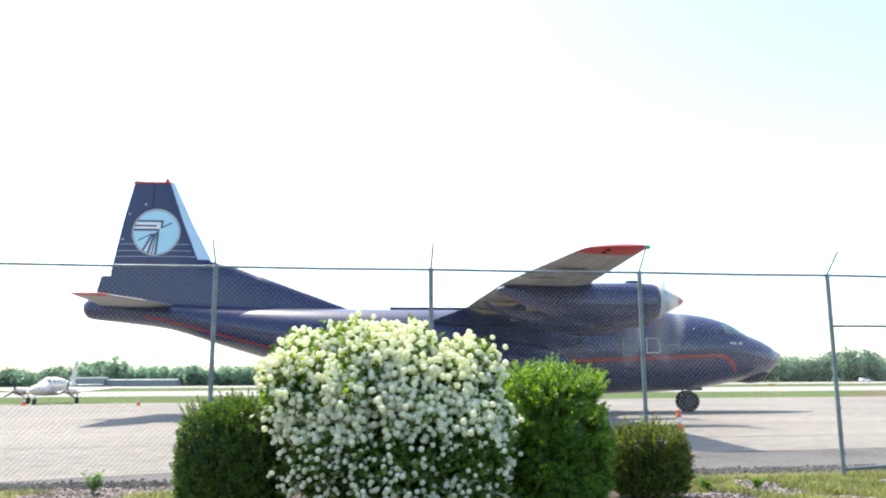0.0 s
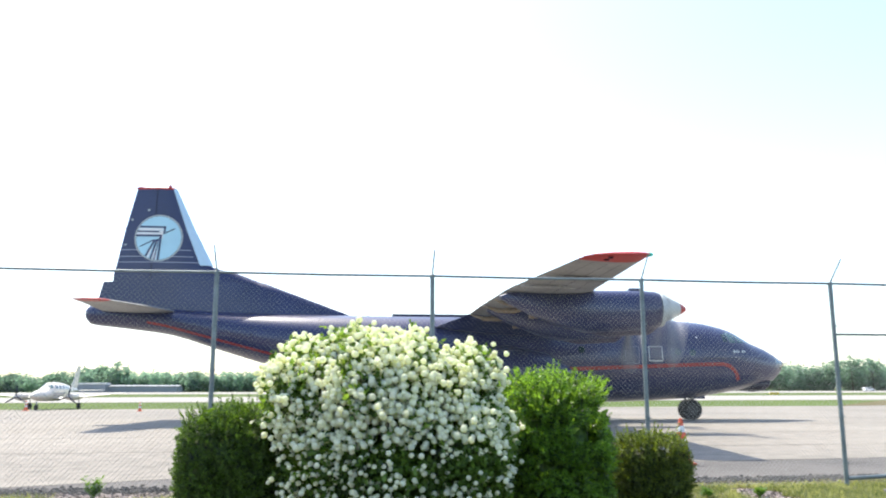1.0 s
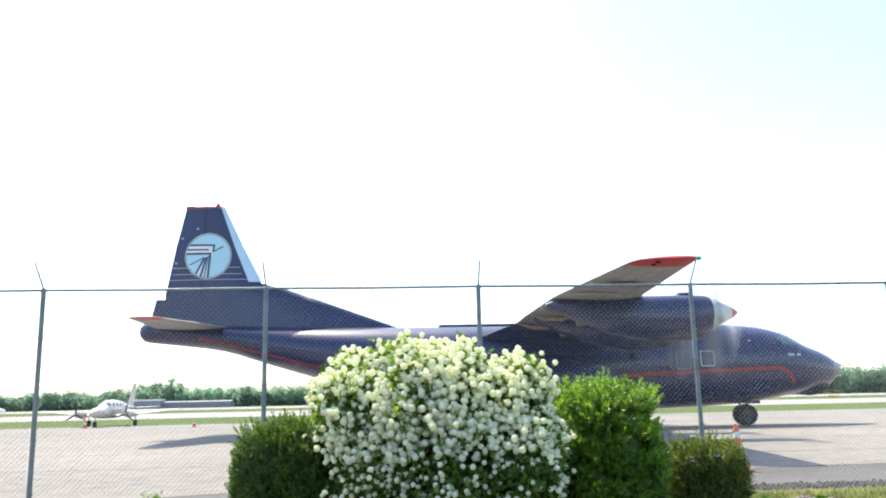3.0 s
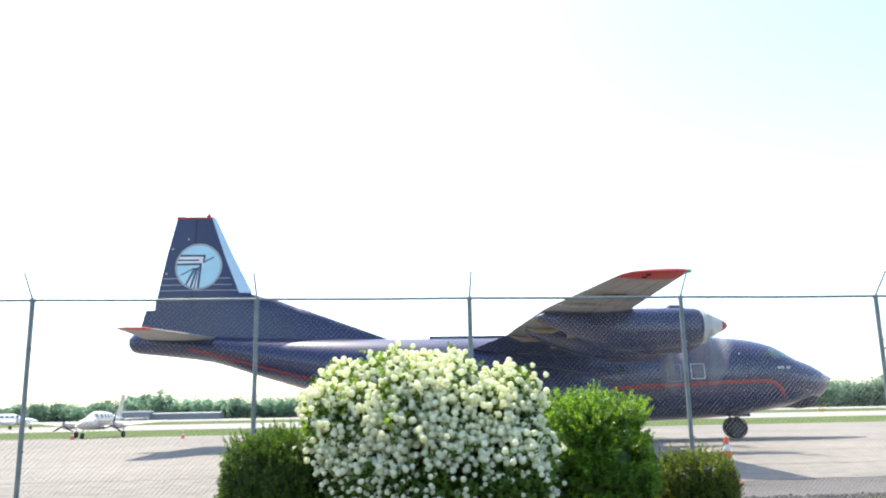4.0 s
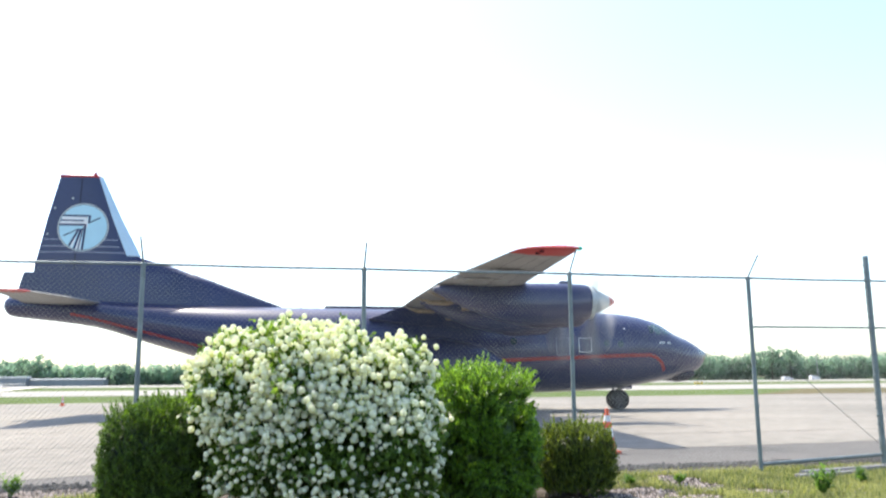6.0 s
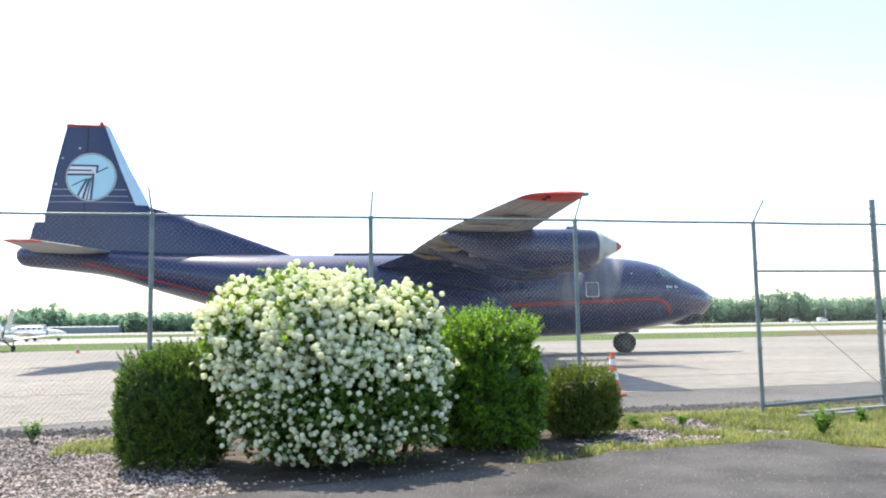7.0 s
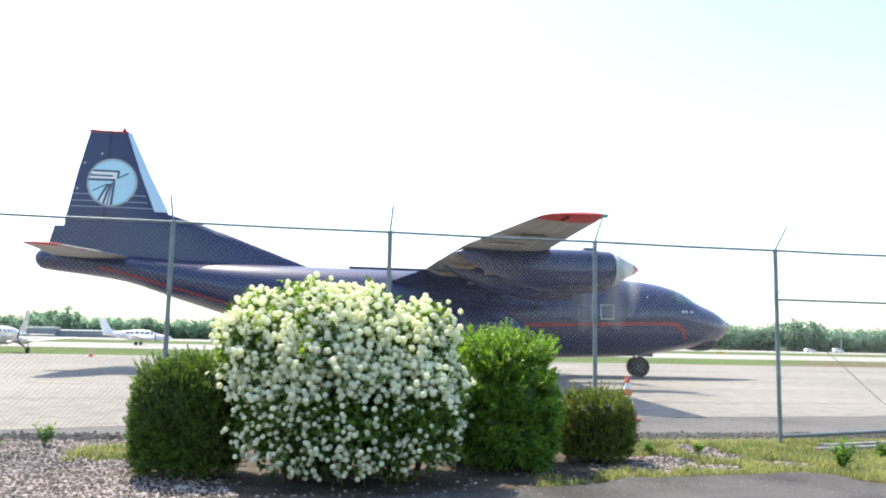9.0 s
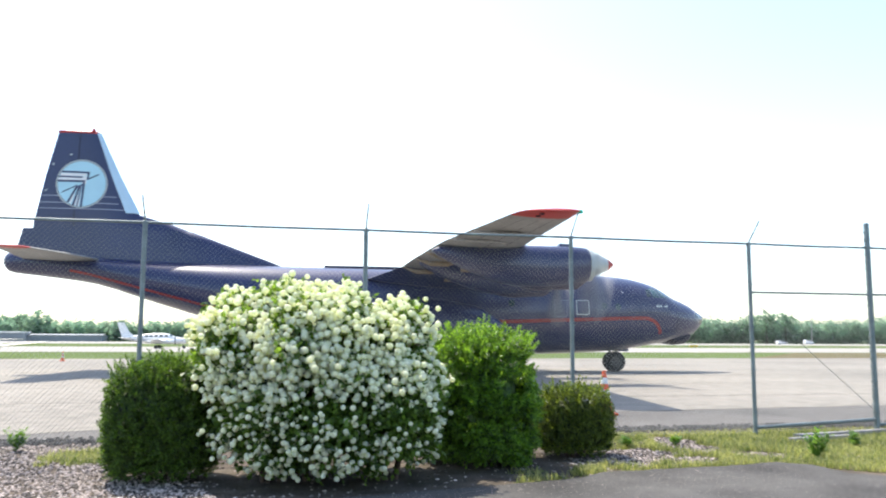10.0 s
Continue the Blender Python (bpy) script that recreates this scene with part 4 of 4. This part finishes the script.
bush("boxwood_bush", "dark green clipped boxwood bush on gravel", [((-2.31, 9.15, 0.58), (0.57, 0.55, 0.62))], BOX_LEAF, 3900, 0.095, 0.036, 14, 11, 0.13, 3.8, 0.8, 0.8, 0.75, 0.0, 0.78)
bush("boxwood_bush", "small rounded yellowish green boxwood bush", [((2.66, 10.65, 0.42), (0.45, 0.45, 0.40))], YEW_LEAF, 2200, 0.10, 0.036, 14, 12, 0.12, 3.9, 0.8, 0.8, 0.75, 0.0, 0.74)
bush("green_shrub", "bright green leafy shrub beside the snowball bush", [((1.29, 10.15, 0.77), (0.66, 0.76, 0.78)), ((1.34, 10.10, 0.60), (0.63, 0.74, 0.58))], SHRUB_LEAF, 4600, 0.14, 0.052, 13, 13, 0.20, 2.8, 0.20, 1.0, 0.85, 0.10, 0.74)

SNOW = [((-0.73, 9.14, 1.24), (0.74, 0.95, 0.74)), ((-1.40, 9.14, 1.38), (0.51, 0.75, 0.48)), ((-1.12, 9.02, 0.74), (0.52, 0.80, 0.56)),
        ((0.12, 9.24, 1.34), (0.37, 0.70, 0.43)), ((0.14, 9.12, 0.76), (0.54, 0.88, 0.58)), ((-0.50, 8.90, 0.68), (0.76, 0.84, 0.62)),
        ((-1.56, 9.09, 1.80), (0.16, 0.20, 0.14)), ((-1.02, 9.04, 1.89), (0.24, 0.30, 0.15)), ((0.30, 9.09, 1.69), (0.20, 0.26, 0.14)), ((-0.43, 9.04, 1.86), (0.26, 0.30, 0.14))]
snow = thing("snowball_bush", "large snowball bush covered in round white blossoms", "bush", pose(0, 0, 0))
for lobe in (SNOW[0], SNOW[2], SNOW[4]):
    stems(*lobe, 8, 14, snow)
core("inner_growth", SNOW[:6], 14, 0.2, 2.2, 0.60, VIB_LEAF, snow)
leaves("foliage", VIB_LEAF, 30000, SNOW, 14, 0.2, 2.2, 0.34, 0.07, 0.1, 0.7, snow, 2, 26, 0.08, 0.6)
bm = bmesh.new()
rt = np.random.default_rng(33)
for i in range(220):
    p, u = bush_point(rt, SNOW[:6], 14, 0.2, 2.2, 0.12)
    q = Vector((-0.5 + (p[0] + 0.5) * 0.45, 9.1 + (p[1] - 9.1) * 0.45, p[2] * 0.45))
    tube(bm, [q, (q + Vector(p)) / 2 + Vector(rt.normal(0, 0.05, 3)), Vector(p)], [0.009, 0.006, 0.003], 4, False)
part("twigs", bm, TWIG, snow, "thin brown twigs")


def blossom(sub, seed):
    bm = bmesh.new()
    bmesh.ops.create_icosphere(bm, subdivisions=sub, radius=1.0)
    for v in bm.verts:
        v.co *= 1 + 0.12 * noise.noise(v.co * 3.4 + Vector((seed * 5, 0, 0))) + 0.10 * noise.noise(v.co * 8)
    me = bpy.data.meshes.new("blossom")
    bm.to_mesh(me)
    bm.free()
    me.materials.append(PETAL)
    me.polygons.foreach_set("use_smooth", [True] * len(me.polygons))
    return me


BLOSSOMS = [blossom(2, k) for k in range(4)]
r = np.random.default_rng(21)
spots = []
taken = np.zeros((4200, 3))
tries = 0
while len(spots) < 4000 and tries < 30000:
    tries += 1
    p, u = bush_point(r, SNOW, 14, 0.2, 2.2, 0.10)
    if p[2] < 0.12 or u[1] > 0.7:
        continue
    gap = noise.noise(Vector((p[0] * 2.6, p[1] * 2.6, p[2] * 2.6)))
    if gap < -0.42 + (0.30 if p[2] < 0.9 else 0):
        continue
    if p[2] < 0.9 and r.uniform() < 0.25:
        continue
    k = 1 + int(r.uniform() * (8 if p[2] > 1.1 else 4))
    for j in range(k):
        q = p + u * r.uniform(0.02, 0.14) + r.normal(0, 0.06, 3)
        if q[2] > 0.06 and (not spots or np.min(np.sum((taken[:len(spots)] - q) ** 2, axis=1)) > 0.0026):
            taken[len(spots)] = q
            spots.append((*q, r.uniform(0.028, 0.038) * (0.84 if q[2] < 0.9 else 1.04)))
spots.sort(key=lambda w: w[1])
for w in spots[:300]:
    ob = new("blossom", BLOSSOMS[r.integers(4)])
    ob.parent = snow
    ob.matrix_basis = pose(w[0], w[1], w[2], *r.uniform(0, 360, 3)) @ Matrix.Scale(w[3], 4)
bv, bf = [], []
small = bmesh.new()
bmesh.ops.create_icosphere(small, subdivisions=2, radius=1.0)
sv = np.array([v.co * (1 + 0.14 * noise.noise(v.co * 3.4) + 0.08 * noise.noise(v.co * 8)) for v in small.verts])
sf = [[v.index for v in f.verts] for f in small.faces]
small.free()
for w in spots[300:]:
    b = len(bv)
    rot = np.array(Euler(r.uniform(0, 6.28, 3)).to_matrix())
    bv += ((sv @ rot) * w[3] + w[:3]).tolist()
    bf += [tuple(i + b for i in f) for f in sf]
rest = mesh_ob("blossoms", bv, bf, PETAL, snow, True)
tagged(rest, "many more white blossoms", kind="stuff")


# ---- weeds, timbers, cones ----
def weed(x, y, h, n, seed):
    r = random.Random(seed)
    t = thing("weed", "leafy green weed growing by the fence", "plant", pose(x, y, -0.012), "weeds")
    stalk, blade = bmesh.new(), bmesh.new()
    for i in range(n):
        a, e = r.uniform(0, 6.283), r.uniform(0.1, 0.5)
        tip = (math.cos(a) * h * e, math.sin(a) * h * e, h * r.uniform(0.6, 1.0))
        tube(stalk, [(0, 0, 0), (tip[0] * 0.5, tip[1] * 0.5, tip[2] * 0.5), tip], [0.006, 0.005, 0.002], 5)
        for k in range(16):
            f = 0.2 + 0.8 * k / 15
            p = Vector(tip) * f
            b, s = r.uniform(0, 6.283), 0.10 * (1.2 - 0.5 * f) * r.uniform(0.7, 1.2)
            d, w = Vector((math.cos(b), math.sin(b), 0.6)), Vector((-math.sin(b), math.cos(b), 0)) * 0.26
            v = [blade.verts.new(q) for q in (p, p + d * s * 0.5 + w * s, p + d * s, p + d * s * 0.5 - w * s)]
            blade.faces.new(v)
    tagged(part("stalks", stalk, WEED, t), kind="stuff")
    tagged(part("leaves", blade, WEED, t), kind="stuff")


for x, y, h, n, seed in ((5.75, 10.15, 0.42, 9, 1), (-4.85, 11.45, 0.32, 8, 2), (6.9, 11.2, 0.22, 5, 5), (3.6, 11.4, 0.16, 4, 6), (4.4, 11.6, 0.15, 4, 8), (-5.3, 8.6, 0.12, 4, 9)):
    weed(x, y, h, n, seed)

for x0, y0, x1, y1, w in ((6.55, 12.15, 8.5, 12.85, 0.10), (6.3, 11.85, 7.6, 12.3, 0.08)):
    t = thing("timber", "weathered grey timber lying in the grass", "timber", pose((x0 + x1) / 2, (y0 + y1) / 2, 0.0, 0, 0, math.degrees(math.atan2(y1 - y0, x1 - x0))), "timbers")
    bm = bmesh.new()
    box(bm, 0, 0, w / 2 - 0.012, math.hypot(x1 - x0, y1 - y0), w * 1.3, w, 0.012)
    part("plank", bm, TIMBER, t)


def cone(x, y, h):
    t = thing("traffic_cone", "orange traffic cone with white bands standing on concrete", "traffic cone", pose(x, y, 0.0), "traffic cones")
    bm = bmesh.new()
    box(bm, 0, 0, 0.02, h * 0.5, h * 0.5, 0.04, 0.01)
    part("base", bm, CONE_ORANGE, t)
    rr = lambda f: h * (0.19 - 0.15 * f)
    for name, f0, f1, mt in (("sleeve", 0.04, 0.36, CONE_ORANGE), ("band", 0.36, 0.56, CONE_WHITE), ("sleeve", 0.56, 0.70, CONE_ORANGE), ("band", 0.70, 0.84, CONE_WHITE), ("sleeve", 0.84, 1.0, CONE_ORANGE)):
        bm = bmesh.new()
        tube(bm, [(0, 0, h * f0), (0, 0, h * f1)], [rr(f0), rr(f1)], 20)
        part(name, bm, mt, t, "white reflective band" if name == "band" else "", True)


cone(4.76, 16.5, 0.90)
cone(-20.9, 55.8, 0.62)
cone(-29.6, 57.5, 0.72)
cone(-37.5, 58.5, 0.65)


# ---- light twins ----
def twin(name, label, m, paint, stripe):
    """A low-wing light twin about 10.5 m long; nose to +x."""
    t = thing(name, label, "aircraft", m)
    F = [(0.0, 1.28, 1.08, 0.08), (0.4, 1.48, 0.90, 0.32), (1.2, 1.66, 0.78, 0.52), (2.2, 1.80, 0.74, 0.62), (2.9, 2.12, 0.72, 0.66), (3.5, 2.32, 0.72, 0.68), (5.5, 2.34, 0.74, 0.68), (7.0, 2.18, 0.90, 0.55), (8.8, 1.92, 1.22, 0.30), (10.2, 1.78, 1.48, 0.10)]

    def ring(s, k=20):
        a0, b0, w = lerp_table(F, s)
        return [Vector((-s, w * math.cos(a), (a0 + b0) / 2 + (a0 - b0) / 2 * math.sin(a))) for a in [2 * math.pi * i / k for i in range(k)]]
    bm = bmesh.new()
    loft(bm, [ring(s) for s in [0, 0.15, 0.4, 0.8, 1.2, 1.7, 2.2, 2.55, 2.9, 3.2, 3.5, 4.5, 5.5, 6.2, 7, 7.9, 8.8, 9.5, 10.2]])
    part("fuselage", bm, paint, t, "", True)

    def sk(s, z, g):
        a0, b0, w = lerp_table(F, s)
        q = min(0.99, abs(z - (a0 + b0) / 2) / ((a0 - b0) / 2))
        return w * math.sqrt(1 - q * q) + g

    def pane(nm, s0, s1, z0, z1, mt, side, slant=0.0):
        bm = bmesh.new()
        rows = [[bm.verts.new((-(s0 + (s1 - s0) * i / 4 + slant * k / 4), side * sk(s0 + (s1 - s0) * i / 4 + slant * k / 4, z0 + (z1 - z0) * k / 4, 0.012), z0 + (z1 - z0) * k / 4)) for i in range(5)] for k in range(5)]
        for r0, r1 in zip(rows, rows[1:]):
            for i in range(4):
                bm.faces.new((r0[i], r0[i + 1], r1[i + 1], r1[i]))
        part(nm, bm, mt, t)
    for side in (-1, 1):
        pane("windshield", 2.62, 2.98, 1.84, 2.16, PANE, side, 0.22)
        for s in (3.35, 4.1, 4.85, 5.6, 6.25):
            pane("window", s, s + 0.5, 1.78, 2.08, GLASS, side)
        pane("stripe", 0.8, 9.4, 1.34, 1.46, stripe, side)
        pane("lower_stripe", 1.2, 8.6, 1.18, 1.28, stripe, side)
        bm = bmesh.new()
        loft(bm, [foil(le, te, z, side * y, th) for y, le, te, z, th in ((0.3, 3.3, 5.9, 0.92, 0.28), (2.2, 3.6, 5.5, 1.05, 0.24), (6.1, 4.1, 5.2, 1.42, 0.12), (6.2, 4.3, 5.0, 1.43, 0.03))])
        wing = part("wing", bm, paint, t, "", True)
        bm = bmesh.new()
        loft(bm, [[Vector((-s, side * 2.15 + rr * math.cos(a), 1.12 + rr * 0.85 * math.sin(a))) for a in [2 * math.pi * k / 18 for k in range(18)]] for s, rr in ((2.25, 0.16), (2.35, 0.32), (2.9, 0.40), (3.9, 0.38), (5.0, 0.28), (6.1, 0.05))])
        nac = part("nacelle", bm, paint, t, "", True)
        bm = bmesh.new()
        tube(bm, [(-2.25, side * 2.15, 1.12), (-1.95, side * 2.15, 1.12)], [0.14, 0.02], 12)
        part("spinner", bm, STEEL, nac, "", True)
        for a in (90, 210, 330) if side < 0 else (80, 200, 320):
            bm = bmesh.new()
            tube(bm, [(-2.15, side * 2.15, 1.12), (-2.13, side * 2.15 + 0.5 * math.cos(radians(a)), 1.12 + 0.5 * math.sin(radians(a))), (-2.15, side * 2.15 + 1.0 * math.cos(radians(a)), 1.12 + 1.0 * math.sin(radians(a)))], [0.05, 0.08, 0.03], 6)
            part("blade", bm, SEAM, nac)
        bm = bmesh.new()
        loft(bm, [foil(le, te, z, side * y, th) for y, le, te, z, th in ((0.1, 8.9, 10.3, 1.62, 0.12), (2.7, 9.3, 10.2, 1.66, 0.06), (2.8, 9.5, 10.1, 1.66, 0.02))])
        part("tailplane", bm, paint, t, "", True)
        bm = bmesh.new()
        tube(bm, [(-4.9, side * 2.1, 0.26), (-4.9, side * 2.1, 1.0)], 0.05, 8)
        part("gear_leg", bm, STEEL, t)
        bm = bmesh.new()
        tube(bm, [(-4.9, side * 2.1 - 0.1, 0.27), (-4.9, side * 2.1 + 0.1, 0.27)], 0.27, 18)
        part("wheel", bm, TYRE, t)
    bm = bmesh.new()
    tube(bm, [(-1.0, 0, 0.24), (-1.15, 0, 0.9)], 0.05, 8)
    part("gear_leg", bm, STEEL, t)
    bm = bmesh.new()
    tube(bm, [(-1.0, -0.09, 0.24), (-1.0, 0.09, 0.24)], 0.24, 18)
    part("wheel", bm, TYRE, t)
    bm = bmesh.new()
    loft(bm, fin_rings([(7.9, 10.1, 1.75, 0.09), (9.0, 10.4, 2.4, 0.07), (9.9, 10.9, 3.95, 0.04)], 1))
    part("fin", bm, paint, t, "", True)
    return t


PARKED = twin("light_aircraft", "small cream twin-engined aircraft parked at the grass edge", pose(-29.6, 58.2, 0, 0, 0, 275) @ Matrix.Scale(0.86, 4), CREAM, SHED)
TAXIING = twin("light_aircraft", "white twin-engined aircraft with dark stripes taxiing along the taxiway", pose(0, 0, 0, 0, 0, 8), WHITE, LINE_GREY)


# ---- distance ----
def far_tree(x, y, h, w, seed, label):
    r = np.random.default_rng(seed)
    t = thing("tree", label, "tree", pose(x, y, -0.03), "far trees")
    bm = bmesh.new()
    tube(bm, [(0, 0, 0), (0.1, 0, h * 0.35), (0, 0.1, h * 0.8)], [0.35, 0.28, 0.08], 7)
    for k in range(5):
        a = r.uniform(0, 6.28)
        tube(bm, [(0, 0, h * (0.3 + 0.08 * k)), (math.cos(a) * w * 0.35, math.sin(a) * w * 0.35, h * (0.45 + 0.1 * k))], [0.14, 0.04], 5)
    part("trunk", bm, BARK, t)
    leaves("crown", HAZE_LEAF, 1500, [((0, 0, h * 0.56), (w * 0.5, w * 0.5, h * 0.46))], seed, 0.5, 2.0, 0.6, 1.1, 0.1, 0.9, t, 2, 30, 0.9, 0.8)


def woods(name, a0, a1, q, h, seed, count, label):
    """A long uneven belt of woods: many leafy crowns of differing height in one mass."""
    r = np.random.default_rng(seed)
    vs, fs = [], []
    for i in range(count):
        a, dq = r.uniform(a0, a1), r.uniform(0, 26)
        hh = h * (1 + 0.0011 * a) * r.uniform(0.82, 1.08) * (1 + 0.16 * noise.noise((a * 0.013, seed, 0)) + 0.16 * noise.noise((a * 0.05, seed, 3)))
        c = AXIS * a + SIDE * (q + dq)
        w = hh * r.uniform(0.34, 0.6)
        ball = bmesh.new()
        bmesh.ops.create_icosphere(ball, subdivisions=2, radius=1.0)
        b = len(vs)
        for v in ball.verts:
            f = 0.55 * (1 + 0.3 * noise.noise(v.co * 2.5 + Vector((i, 0, 0))))
            vs.append(np.array([c.x + v.co.x * w * f, c.y + v.co.y * w * f, max(0, hh * 0.46 + v.co.z * hh * 0.54 * f)]))
        fs += [tuple(v.index + b for v in fc.verts) for fc in ball.faces]
        ball.free()
        k = 420
        u = r.normal(0, 1, (k, 3))
        u /= np.linalg.norm(u, axis=1)[:, None]
        swell = 1 + 0.14 * np.sin(u[:, 0] * 5 + i) + 0.12 * np.sin(u[:, 2] * 6 + 2 * i)
        f = (r.uniform(0.55, 1.0, k) * swell)[:, None]
        p = np.array([c.x, c.y, hh * 0.46]) + u * f * np.array([w, w, hh * 0.54])
        p[:, 2] = np.maximum(0.2, p[:, 2])
        d, n = r.normal(0, 1, (k, 3)), r.normal(0, 1, (k, 3))
        d /= np.linalg.norm(d, axis=1)[:, None]
        n /= np.linalg.norm(n, axis=1)[:, None]
        s = r.uniform(0.25, 0.7, (k, 1))
        b = len(vs)
        vs += list(np.stack([p - d * s, p + n * s, p + d * s * 1.1, p - n * s * 0.9], axis=1).reshape(-1, 3))
        fs += [(j, j + 1, j + 2, j + 3) for j in range(b, b + 4 * k, 4)]
    # the leaf colour carries the haze; no air is modelled
    ob = mesh_ob(name, vs, fs, HAZE_LEAF)
    return tagged(ob, label, "woods", kind="stuff")


woods("far_woods", -330, 420, 436, 11.8, 31, 620, "green belt of woods across the airfield, with haze put into its leaf colour")
for x, y, h, w, seed in ((-172, 428, 14, 11, 41), (-184, 432, 12.5, 9, 42), (236, 470, 19, 14, 43), (250, 474, 18, 13, 44), (226, 472, 16, 11, 45), (-196, 440, 11.5, 9, 46), (120, 452, 14.5, 11, 47), (165, 460, 15, 12, 48), (190, 462, 14.5, 10, 49)):
    far_tree(x, y, h, w, seed, "tall leafy tree standing out of the distant woods")

shed = thing("hangar", "long low grey hangar with a pale roof before the woods", "building", pose(-156, 408, -0.03, 0, 0, 8))
bm = bmesh.new()
box(bm, 0, 0, 1.5, 44, 14, 3.0)
part("wall", bm, SHED, shed)
bm = bmesh.new()
for sx in (-1, 1):
    v = [bm.verts.new(p) for p in ((-22.4, -7.5, 3.02), (22.4, -7.5, 3.02), (22.4, 0, 3.6), (-22.4, 0, 3.6))] if sx < 0 else [bm.verts.new(p) for p in ((-22.4, 7.5, 3.02), (22.4, 7.5, 3.02), (22.4, 0, 3.6), (-22.4, 0, 3.6))]
    bm.faces.new(v)
part("roof", bm, SHED, shed)
annex = thing("shed", "white-roofed low shed beside the hangar", "building", pose(-174, 399, -0.03, 0, 0, 8))
bm = bmesh.new()
box(bm, 0, 0, 1.9, 15, 8, 3.8)
part("wall", bm, SHED, annex)
bm = bmesh.new()
box(bm, 0, 0, 4.2, 15.6, 8.6, 0.8, 0.2)
part("roof", bm, SHED_ROOF, annex)


def van(x, y, length, hgt):
    t = thing("van", "white van parked far across the airfield", "vehicle", pose(x, y, -0.03, 0, 0, 8), "far vans")
    bm = bmesh.new()
    prof = [(-0.5, 0.16), (-0.5, 0.82), (-0.46, 1.0), (0.1, 1.0), (0.28, 0.62), (0.48, 0.5), (0.5, 0.16)]
    loft(bm, [[Vector((px * length, yy, pz * hgt)) for px, pz in prof] for yy in (-0.95, 0.95)])
    part("body", bm, WHITE, t)
    bm = bmesh.new()
    box(bm, 0.0, 0, hgt * 0.78, length * 0.42, 1.93, hgt * 0.22, 0.05)
    part("window", bm, GLASS, t)
    for px in (-0.32, 0.32):
        for yy in (-0.85, 0.85):
            bm = bmesh.new()
            tube(bm, [(px * length, yy - 0.12, 0.36), (px * length, yy + 0.12, 0.36)], 0.36, 14)
            part("wheel", bm, TYRE, t)


van(206, 395, 5.4, 1.9)
van(221, 396, 5.0, 2.3)

pole = thing("mast", "thin grey lamp mast standing before the woods", "mast", pose(224, 398, -0.03))
bm = bmesh.new()
tube(bm, [(0, 0, 0), (0, 0, 15)], [0.25, 0.14], 8)
part("pole", bm, STEEL, pole)
bm = bmesh.new()
box(bm, 0, 0, 15.1, 2.2, 0.5, 0.3, 0.05)
part("lamp_head", bm, STEEL, pole)

sign = thing("taxiway_sign", "low yellow taxiway sign in the grass", "sign", pose(70.0, 173.0, -0.03, 0, 0, 8))
bm = bmesh.new()
box(bm, 0, 0, 0.40, 2.0, 0.2, 0.5, 0.03)
part("panel", bm, YELLOW, sign)
for x in (-0.7, 0.7):
    bm = bmesh.new()
    tube(bm, [(x, 0, -0.03), (x, 0, 0.18)], 0.04, 6)
    part("leg", bm, STEEL, sign)


# ---- moving things ----
def motions():
    q = 131.0
    rows = []
    for t in (0.0, 2.5, 4.5, 7.5, 9.0, 10.0):
        a = -26.9 + 6.57 * (t - 7.5)
        p = AXIS * (a * q / 128) + SIDE * q
        rows.append((t, pose(p.x, p.y, -0.01, 0, 0, 8)))
    walk(TAXIING, rows)
    for k, (prop, loc) in enumerate(PROPS):
        walk(prop, [(i / 30, pose(loc.x, loc.y, loc.z, 88 * i + 23 * k, 0, 0)) for i in range(301)])


motions()
